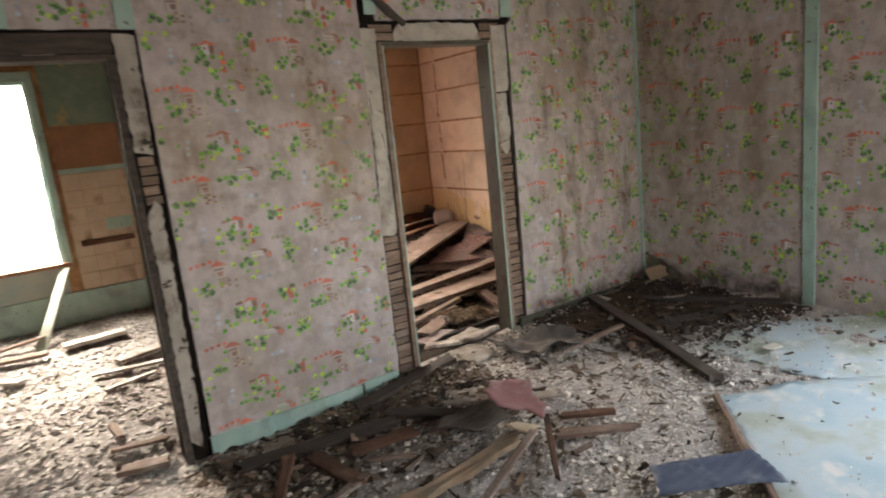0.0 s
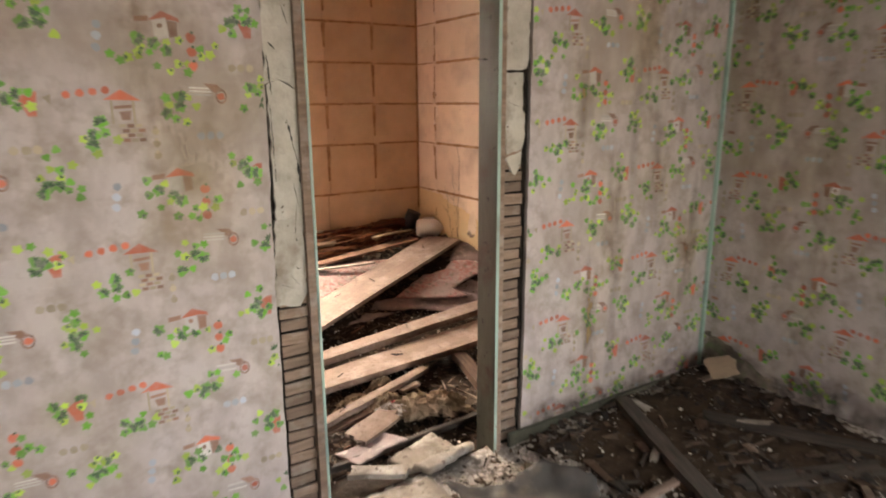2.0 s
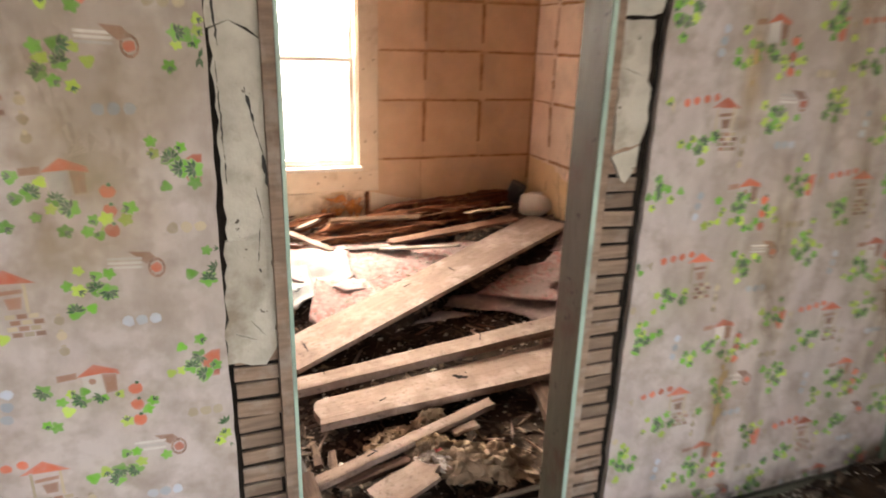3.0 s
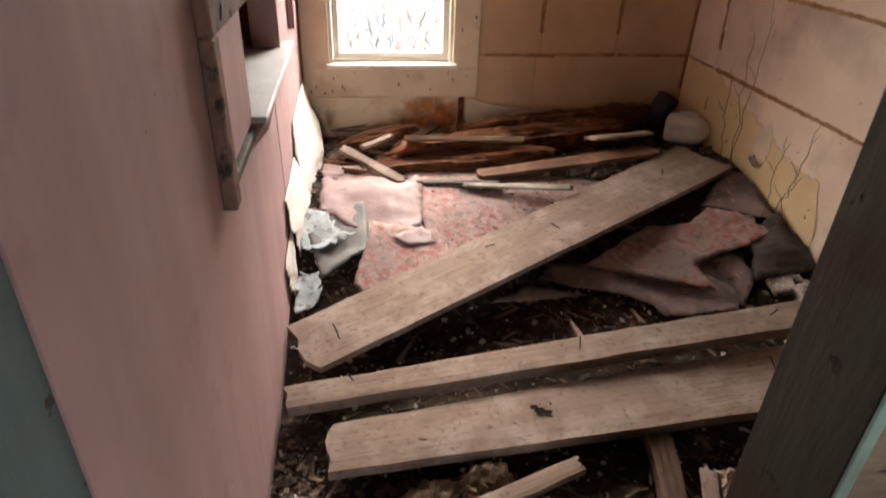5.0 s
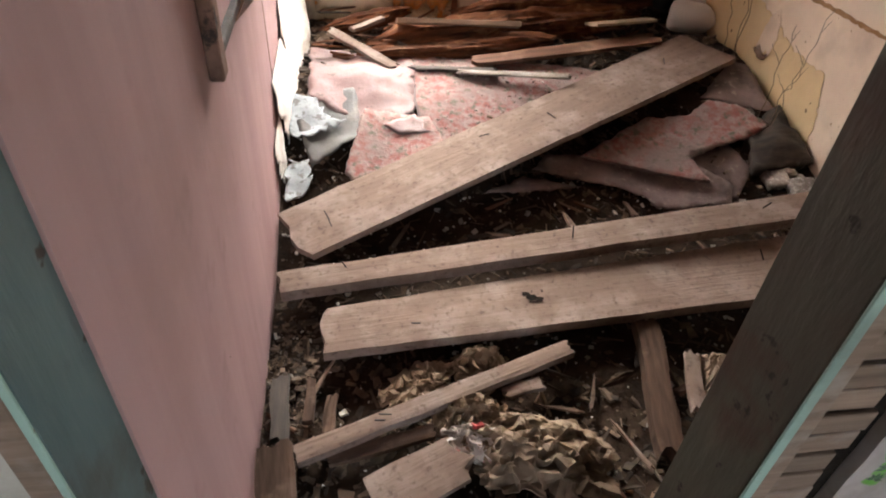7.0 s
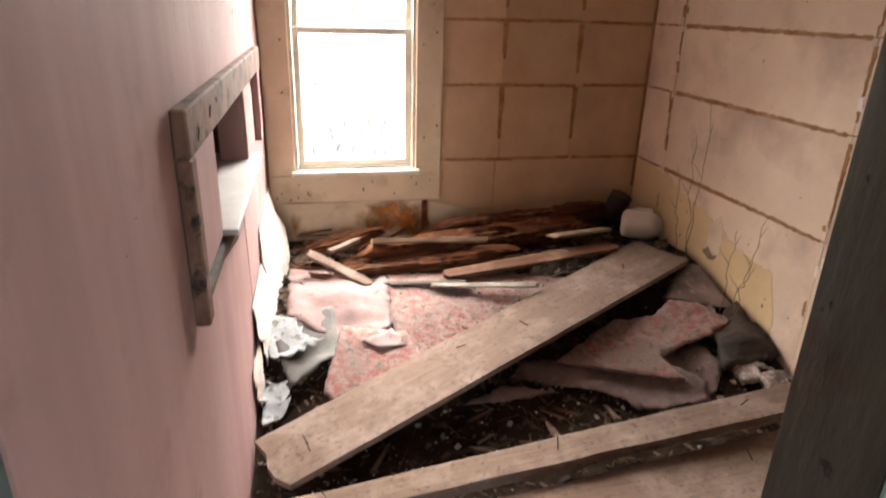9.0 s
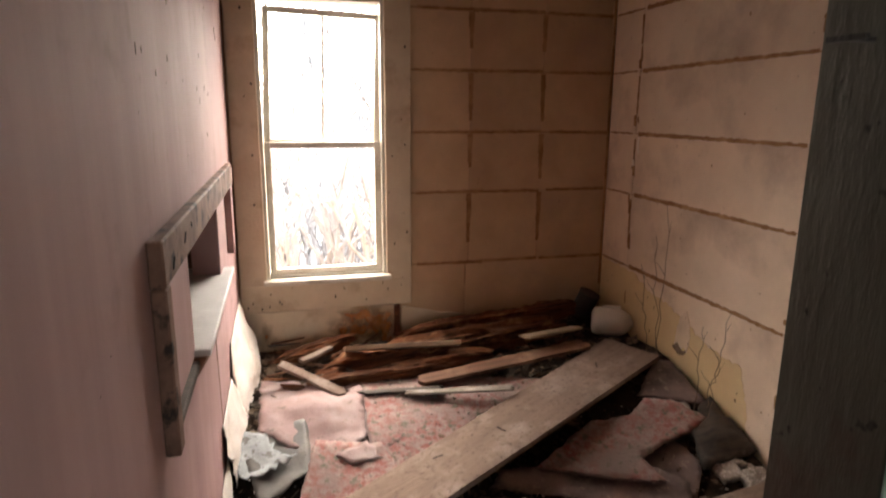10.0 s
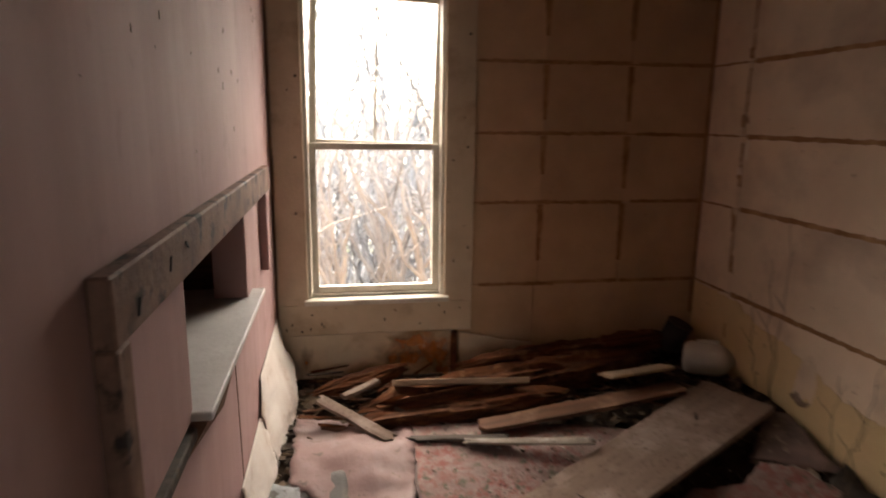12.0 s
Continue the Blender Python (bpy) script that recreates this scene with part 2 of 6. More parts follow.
M["kchip"] = material("grey_plaster_chip", (0.34, 0.315, 0.29), (0.25, 0.225, 0.20), scale=(20, 20, 20), rough=0.9, bump=0.3, vary=0.4, island=True)
M["dusty"] = material("dusty_board", (0.33, 0.285, 0.24), (0.20, 0.165, 0.135), scale=(9, 9, 9), rough=0.9, bump=0.6, stain=(0.46, 0.42, 0.37), stain_scale=7, stain_spread=(0.5, 0.7), speck=(0.12, 0.09, 0.07), speck_scale=30, speck_spread=(0.6, 0.68))
M["dirty_plaster"] = material("dirty_plaster", (0.47, 0.43, 0.375), (0.32, 0.275, 0.225), scale=(8, 8, 4), rough=0.9, bump=0.6, stain=(0.17, 0.13, 0.10), stain_scale=6, stain_spread=(0.54, 0.68), speck=(0.05, 0.04, 0.03), speck_scale=14, speck_spread=(0.6, 0.65))
M["lino_dark"] = material("maroon_linoleum", (0.33, 0.165, 0.16), (0.25, 0.12, 0.115), scale=(6, 6, 6), rough=0.5, bump=0.3, stain=(0.36, 0.29, 0.26), stain_scale=7, stain_spread=(0.55, 0.75))
M["sage"] = material("sage_paint", (0.25, 0.285, 0.225), (0.33, 0.355, 0.28), scale=(14, 14, 14), rough=0.6, bump=0.3, stain=(0.16, 0.15, 0.11), stain_scale=6, stain_spread=(0.5, 0.7))
M["kdirt"] = material("pale_rubble_floor", (0.27, 0.25, 0.23), (0.18, 0.16, 0.14), scale=(11, 11, 11), rough=0.95, bump=1.0, bump_scale=40, speck=(0.6, 0.57, 0.53), speck_scale=40, speck_spread=(0.55, 0.64))
M["tan"] = material("tan_painted_board", (0.43, 0.305, 0.20), (0.30, 0.21, 0.14), scale=(3, 12, 12), rough=0.7, bump=0.4, stain=(0.23, 0.17, 0.115), stain_scale=7, stain_spread=(0.5, 0.65))
M["chip"] = material("plaster_chip", (0.70, 0.655, 0.60), (0.46, 0.405, 0.35), scale=(20, 20, 20), rough=0.9, bump=0.3, vary=0.5, island=True)
M["woodchip"] = material("wood_chip", (0.14, 0.095, 0.062), (0.06, 0.04, 0.027), scale=(20, 20, 20), rough=0.9, bump=0.3, vary=0.7, island=True)
M["sheet"] = material("pale_blue_sheet", (0.37, 0.50, 0.55), (0.58, 0.62, 0.63), scale=(2.6, 2.6, 2.6), rough=0.35, bump=0.15, stain=(0.33, 0.37, 0.29), stain_scale=2.6, stain_spread=(0.48, 0.66), speck=(0.66, 0.65, 0.62), speck_scale=6, speck_spread=(0.55, 0.68))
M["slate"] = material("dark_slate_board", (0.05, 0.07, 0.115), (0.09, 0.11, 0.155), scale=(6, 30, 6), rough=0.4, bump=0.3, stain=(0.2, 0.21, 0.24), stain_scale=9, stain_spread=(0.56, 0.75))
M["white"] = material("old_white_paint", (0.70, 0.66, 0.58), (0.60, 0.55, 0.46), scale=(8, 8, 8), rough=0.5, bump=0.25, stain=(0.42, 0.34, 0.24), stain_scale=6, stain_spread=(0.58, 0.8))
M["plastic"] = material("milky_plastic", (0.76, 0.73, 0.68), (0.70, 0.66, 0.60), scale=(5, 5, 5), rough=0.35, bump=0.03, stain=(0.45, 0.37, 0.27), stain_scale=6, stain_spread=(0.6, 0.85))
# near-black that paints the shade inside hollow walls and holes
M["cavity"] = material("shaded_hollow", (0.012, 0.0095, 0.008), (0.026, 0.02, 0.016), scale=(12, 12, 12), rough=0.95, bump=0.5, gloss=0.05)
M["black"] = material("sooty_black", (0.02, 0.017, 0.015), (0.035, 0.03, 0.026), scale=(12, 12, 12), rough=0.6, bump=0.4)
M["cloth"] = material("soiled_cloth", (0.33, 0.25, 0.18), (0.22, 0.162, 0.115), scale=(7, 7, 7), rough=0.95, bump=0.4, bump_scale=90, stain=(0.11, 0.078, 0.055), stain_scale=9, stain_spread=(0.56, 0.72), gloss=0.1)
M["foil"] = material("pale_scrap", (0.40, 0.44, 0.46), (0.27, 0.295, 0.305), scale=(16, 16, 16), rough=0.65, bump=0.5, bump_scale=25, speck=(0.16, 0.16, 0.15), speck_scale=24, speck_spread=(0.55, 0.63))
M["hem"] = material("printed_cloth_hem", (0.56, 0.52, 0.48), (0.44, 0.39, 0.35), scale=(14, 14, 14), rough=0.95, bump=0.4, bump_scale=120, stain=(0.20, 0.14, 0.10), stain_scale=14, stain_spread=(0.52, 0.66), speck=(0.45, 0.10, 0.10), speck_scale=16, speck_spread=(0.58, 0.64), gloss=0.15)
M["rubber"] = material("dark_grey_sheet", (0.06, 0.055, 0.052), (0.10, 0.09, 0.08), scale=(6, 6, 6), rough=0.6, bump=0.4, stain=(0.16, 0.125, 0.095), stain_scale=5, stain_spread=(0.55, 0.7))
M["kgreen"] = material("faded_green_wallpaper", (0.15, 0.24, 0.18), (0.23, 0.30, 0.22), scale=(8, 8, 8), rough=0.7, bump=0.2, stain=(0.44, 0.33, 0.15), stain_scale=4.5, stain_spread=(0.58, 0.66))
M["kblue"] = material("faded_blue_wallpaper", (0.32, 0.40, 0.37), (0.40, 0.42, 0.36), scale=(6, 6, 6), rough=0.7, bump=0.2, stain=(0.46, 0.35, 0.24), stain_scale=4)
M["kbrown"] = material("brown_hardboard", (0.33, 0.17, 0.09), (0.26, 0.13, 0.07), scale=(6, 6, 6), rough=0.6, bump=0.2)
M["ktile"] = material("tile_print_paper", (0.58, 0.47, 0.34), (0.50, 0.39, 0.275), scale=(6, 6, 6), rough=0.7, bump=0.15, stain=(0.30, 0.20, 0.12), stain_scale=3.2, stain_spread=(0.58, 0.72))
M["house"] = material("grey_outer_boards", (0.33, 0.31, 0.28), (0.24, 0.22, 0.2), scale=(3, 3, 20), rough=0.9, bump=0.4)
M["ceil"] = material("ceiling_board", (0.17, 0.125, 0.09), (0.11, 0.08, 0.06), scale=(4, 4, 4), rough=0.85, bump=0.2, stain=(0.26, 0.18, 0.12), stain_scale=1.4)
M["straw"] = material("dry_grass_ground", (0.26, 0.25, 0.245), (0.11, 0.105, 0.10), scale=(3, 3, 3), rough=0.95, bump=1.0, bump_scale=20, stain=(0.10, 0.13, 0.07), stain_scale=0.8)
M["stem"] = material("pale_dry_stem", (0.37, 0.39, 0.43), (0.10, 0.10, 0.108), scale=(5, 5, 2), rough=0.85, bump=0.3, vary=0.5, island=True)
M["pale_bark"] = material("pale_bark", (0.50, 0.51, 0.54), (0.33, 0.33, 0.345), scale=(9, 9, 4), rough=0.85, bump=0.5, stain=(0.2, 0.19, 0.19), stain_scale=12, stain_spread=(0.56, 0.7))
M["twig"] = material("brown_twig", (0.10, 0.07, 0.05), (0.17, 0.12, 0.085), scale=(20, 20, 20), rough=0.85, bump=0.2)
M["leaf"] = material("dry_leaf", (0.22, 0.185, 0.14), (0.17, 0.17, 0.12), scale=(5, 5, 5), rough=0.8, bump=0.2, vary=0.4, island=True)
M["damp"] = material("damp_mould_on_paper", (0.10, 0.08, 0.06), (0.26, 0.21, 0.17), scale=(12, 12, 12), rough=0.8, bump=0.3, spread=(0.4, 0.62), stain=(0.13, 0.17, 0.08), stain_scale=9)
M["rodm"] = material("tarnished_rod", (0.45, 0.37, 0.25), (0.33, 0.26, 0.18), scale=(15, 15, 15), rough=0.45, bump=0.2, metal=0.5)


def glass_material():
    m = bpy.data.materials.new("dusty_glass")
    m.use_nodes = True
    nd, ln = m.node_tree.nodes, m.node_tree.links.new
    tr, gl, mx = nd.new("ShaderNodeBsdfTransparent"), nd.new("ShaderNodeBsdfGlossy"), nd.new("ShaderNodeMixShader")
    fr = nd.new("ShaderNodeFresnel")
    gl.inputs["Roughness"].default_value = 0.05
    tr.inputs[0].default_value = (0.93, 0.95, 0.94, 1)
    ln(fr.outputs[0], mx.inputs[0])
    ln(tr.outputs[0], mx.inputs[1])
    ln(gl.outputs[0], mx.inputs[2])
    ln(mx.outputs[0], nd["Material Output"].inputs[0])
    return m


M["glass"] = glass_material()


# ---- building helpers ----
def part(name, bm, mat, parent=None, label=""):
    """Links a bmesh as one mesh object, under a thing if one is given."""
    me = bpy.data.meshes.new(name)
    bm.to_mesh(me)
    bm.free()
    for one in (mat if isinstance(mat, list) else [mat]):
        me.materials.append(one)
    ob = new(name, me)
    if parent:
        ob.parent = parent
    if label:
        tagged(ob, label)
    return ob


def thing(name, label, category, group="", kind="", at=None):
    ob = new(name)
    ob.empty_display_size = 0.05
    if at is not None:
        ob.matrix_basis = at
    return tagged(ob, label, category, group, kind)


def box(bm, x0, x1, y0, y1, z0, z1, bevel=0.0):
    vs = bmesh.ops.create_cube(bm, size=1.0)["verts"]
    for v in vs:
        v.co = Vector((x0 + (v.co.x + 0.5) * (x1 - x0), y0 + (v.co.y + 0.5) * (y1 - y0), z0 + (v.co.z + 0.5) * (z1 - z0)))
    if bevel:
        es = list({e for v in vs for e in v.link_edges})
        bmesh.ops.bevel(bm, geom=es, offset=bevel, segments=1, affect="EDGES")


def boxes(*rows, bevel=0.0):
    bm = bmesh.new()
    for r in rows:
        box(bm, *r, bevel=bevel)
    return bm


def jitter(p, scale, amount):
    return noise.noise_vector(Vector(p) * scale) * amount


def board_mesh(length, width, thick, rng, ragged=0.02, wobble=0.004, segments=14, taper=1.0, warp=0.0):
    """A board along x from 0, its top face up, with chipped edges and splintered ends."""
    bm = bmesh.new()
    rings = []
    off = rng.uniform(0, 90)
    ends = [[rng.uniform(0, ragged) for _ in range(6)] for _ in range(2)]
    cols = [-1, -0.55, -0.1, 0.3, 0.7, 1]
    for i in range(segments + 1):
        u = i / segments
        top, low = [], []
        for j, c in enumerate(cols):
            x = u * length
            if i == 0:
                x += ends[0][j]
            if i == segments:
                x -= ends[1][j]
            w = width * 0.5 * (1 + (taper - 1) * u)
            y = c * w
            if abs(c) == 1:
                y += noise.noise(Vector((x * 9, off, c))) * wobble * 2.2
            zz = noise.noise(Vector((x * 3, c + off, 2))) * wobble * 0.6 + warp * math.sin(u * 3.1) + warp * 0.5 * c * c
            inset = 0.003 if abs(c) == 1 else 0
            top.append(bm.verts.new((x, y, zz - inset)))
            low.append(bm.verts.new((x, y, zz - thick)))
        rings.append(top + low[::-1])
    n = len(rings[0])
    for a, b in zip(rings, rings[1:]):
        for k in range(n):
            bm.faces.new((a[k], a[(k + 1) % n], b[(k + 1) % n], b[k]))
    for ring, flip in ((rings[0], False), (rings[-1], True)):
        half = n // 2
        for k in range(half - 1):
            f = [ring[k], ring[n - 1 - k], ring[n - 2 - k], ring[k + 1]]
            bm.faces.new(f[::-1] if flip else f)
    bmesh.ops.recalc_face_normals(bm, faces=bm.faces)
    return bm


SEED = [1]


def plank(name, a, b, width, thick, mat, label, category="plank", group="", ragged=0.02, wobble=0.004, taper=1.0, tilt=0.0, warp=0.0, nails=0):
    """A board lying from a to b (its top face's middle line), tilted about its length by degrees."""
    SEED[0] += 1
    rng = random.Random(SEED[0])
    a, b = Vector(a), Vector(b)
    d = b - a
    ob = part(name, board_mesh(d.length, width, thick, rng, ragged, wobble, max(8, int(d.length / 0.09)), taper, warp), mat)
    x = d.normalized()
    y = Vector((0, 0, 1)).cross(x).normalized()
    z = x.cross(y)
    ob.matrix_basis = Matrix.Translation(a) @ Matrix((x, y, z)).transposed().to_4x4() @ pose(0, 0, 0, tilt)
    tagged(ob, label, category, group)
    for _ in range(nails):
        nb = bmesh.new()
        bmesh.ops.create_cone(nb, cap_ends=True, segments=6, radius1=0.0022, radius2=0.0022, depth=0.05)
        nl = part("nail", nb, M["black"], ob, "bent rusty nail")
        nl.matrix_basis = pose(rng.uniform(0.1, d.length - 0.1), rng.uniform(-0.4, 0.4) * width, 0.015, rng.uniform(-50, 50), rng.uniform(-50, 50))
    return ob


def smooth(u):
    u = min(max(u, 0.0), 1.0)
    return u * u * (3 - 2 * u)


def height(x, y):
    """Level of the rubble and soil: the front room slopes a little, the back room is heaped towards its far end."""
    if y > 4.19 and x > 0.82:
        z = -0.035 + 0.29 * smooth((y - 5.35) / 1.3) + 0.09 * smooth((x - 2.3) / 0.8) * smooth((y - 4.9) / 0.9)
    elif y > 4.19:
        z = -0.11 + 0.055 * (y - 4.2)
    else:
        z = 0.045 * (min(max(x, -1.5), 3.1) - 1.15) - 0.045 * smooth((y - 3.55) / 0.4) * smooth((0.75 - x) / 0.4) * smooth((x + 1.0) / 0.4)
    return z


def lumps(x, y, amount):
    return amount * (noise.noise(Vector((x * 3.1, y * 3.1, 0))) + 0.6 * noise.noise(Vector((x * 9, y * 9, 3))) + 0.35 * noise.noise(Vector((x * 24, y * 24, 5))))


def sheet_grid(x0, x1, y0, y1, step, amount):
    nx, ny = int((x1 - x0) / step), int((y1 - y0) / step)
    verts, faces = [], []
    for j in range(ny + 1):
        for i in range(nx + 1):
            x, y = x0 + (x1 - x0) * i / nx, y0 + (y1 - y0) * j / ny
            verts.append((x, y, height(min(max(x, -9), 9), y) + lumps(x, y, amount)))
    for j in range(ny):
        for i in range(nx):
            k = j * (nx + 1) + i
            faces.append((k, k + 1, k + nx + 2, k + nx + 1))
    return verts, faces


def data_part(name, verts, faces, mat, parent=None, shade=False):
    me = bpy.data.meshes.new(name)
    me.from_pydata(verts, [], faces)
    me.materials.append(mat)
    me.update()
    if shade:
        me.polygons.foreach_set("use_smooth", [True] * len(faces))
    ob = new(name, me)
    if parent:
        ob.parent = parent
    return ob


def structure(ob, label, category):
    return tagged(ob, label, category, kind="structure")


# ---- the house: floors, walls, ceiling ----
YD, YK, YB = 4.12, 4.245, 7.31      # front and back face of the door wall, inner face of the far wall
XR, XP, XK = 3.10, 0.865, 0.77     # right wall, pink wall, kitchen side of that partition
TOP = 2.72

structure(data_part("floor", *sheet_grid(-3.05, 3.12, -1.5, 4.2, 0.035, 0.016), M["dirt"], shade=True), "rubble-strewn dirty floor of the wallpapered front room", "floor")
structure(data_part("floor_kitchen", *sheet_grid(-3.05, 0.8, 4.15, 7.33, 0.04, 0.02), M["kdirt"], shade=True), "kitchen floor under pale broken plaster", "floor")
structure(data_part("floor_back_room", *sheet_grid(0.84, 3.16, 4.15, 7.33, 0.025, 0.022), M["soil"], shade=True), "bare dark soil where the floorboards have gone", "floor")

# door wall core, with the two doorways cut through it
# solid core, coloured near-black for the shade of the hollow behind the laths
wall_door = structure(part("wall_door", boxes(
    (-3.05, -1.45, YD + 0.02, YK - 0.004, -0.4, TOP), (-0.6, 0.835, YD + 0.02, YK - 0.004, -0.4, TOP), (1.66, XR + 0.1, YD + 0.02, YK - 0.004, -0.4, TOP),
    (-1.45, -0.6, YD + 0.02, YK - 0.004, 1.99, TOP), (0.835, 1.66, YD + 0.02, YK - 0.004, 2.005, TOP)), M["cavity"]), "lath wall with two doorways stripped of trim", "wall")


def edge_run(points, step, amount, seed):
    """A polyline with ragged points between its corners."""
    out = []
    for (u0, v0), (u1, v1) in zip(points, points[1:] + points[:1]):
        n = max(1, int(math.hypot(u1 - u0, v1 - v0) / step))
        for i in range(n):
            f = i / n
            j = 0 if i == 0 else amount
            out.append((u0 + (u1 - u0) * f + j * noise.noise(Vector((u0 + f * 9, v1 * 7 + seed, i * 1.7))), v0 + (v1 - v0) * f + j * noise.noise(Vector((v0 + f * 9, u1 * 7, seed + i * 1.3)))))
    return out


def slab(name, outline, axis, face, depth, mat, parent=None, step=0.05, ragged=0.0, seed=0.0):
    """A sheet with the given outline in (along, up), its face at `face` on that axis, going `depth` behind it."""
    pts = edge_run(outline, step, ragged, seed) if ragged else outline
    bm = bmesh.new()
    put = (lambda u, v, w: (u, w, v)) if axis == "y" else (lambda u, v, w: (w, u, v))
    front = [bm.verts.new(put(u, v, face)) for u, v in pts]
    back = [bm.verts.new(put(u, v, face + depth)) for u, v in pts]
    bm.faces.new(front)
    bm.faces.new(back[::-1])
    n = len(pts)
    for i in range(n):
        bm.faces.new((front[i], back[i], back[(i + 1) % n], front[(i + 1) % n]))
    bmesh.ops.recalc_face_normals(bm, faces=bm.faces)
    return part(name, bm, mat, parent)


def rect(u0, u1, v0, v1):
    return [(u0, v0), (u1, v0), (u1, v1), (u0, v1)]


# papered boards on the door wall
PAPER_AREAS = [("y", YD, [(-0.455, -0.01), (0.712, 0.0), (0.712, 0.9), (0.724, 1.6), (0.728, 2.115), (0.728, 2.15), (0.72, TOP), (-0.45, TOP), (-0.45, 2.08)]),
               ("y", YD, [(1.803, 0.04), (XR, 0.06), (XR, TOP), (1.86, TOP), (1.86, 2.13), (1.818, 2.1), (1.812, 1.3)]),
               ("y", YD, [(0.84, 2.13), (1.765, 2.14), (1.765, TOP), (0.84, TOP)]),
               ("y", YD, [(-0.95, 2.09), (-0.53, 2.09), (-0.53, TOP), (-0.95, TOP)]),
               ("y", YD, [(-3.05, 0.0), (-1.55, 0.0), (-1.55, TOP), (-3.05, TOP)])]
for i, (axis, face, outline) in enumerate(PAPER_AREAS):
    slab("wallpaper_board", outline, axis, face, 0.02, M["paper"], wall_door, 0.05, 0.006, i * 3.1)


def inside(u, v, poly):
    hit = False
    for (a, b), (c, d) in zip(poly, poly[1:] + poly[:1]):
        if (b > v) != (d > v) and u < (c - a) * (v - b) / (d - b) + a:
            hit = not hit
    return hit


LEAVES = [(0.158, -0.036, 0.045, 9), (0.33, -0.235, 0.04, 8), (-0.075, -0.119, 0.045, 8), (0.095, -0.303, 0.045, 9), (0.40, -0.02, 0.04, 8), (0.40, 0.02, 0.028, 5), (0.23, -0.33, 0.03, 4), (0.02, 0.10, 0.028, 4), (0.17, 0.08, 0.026, 4)]


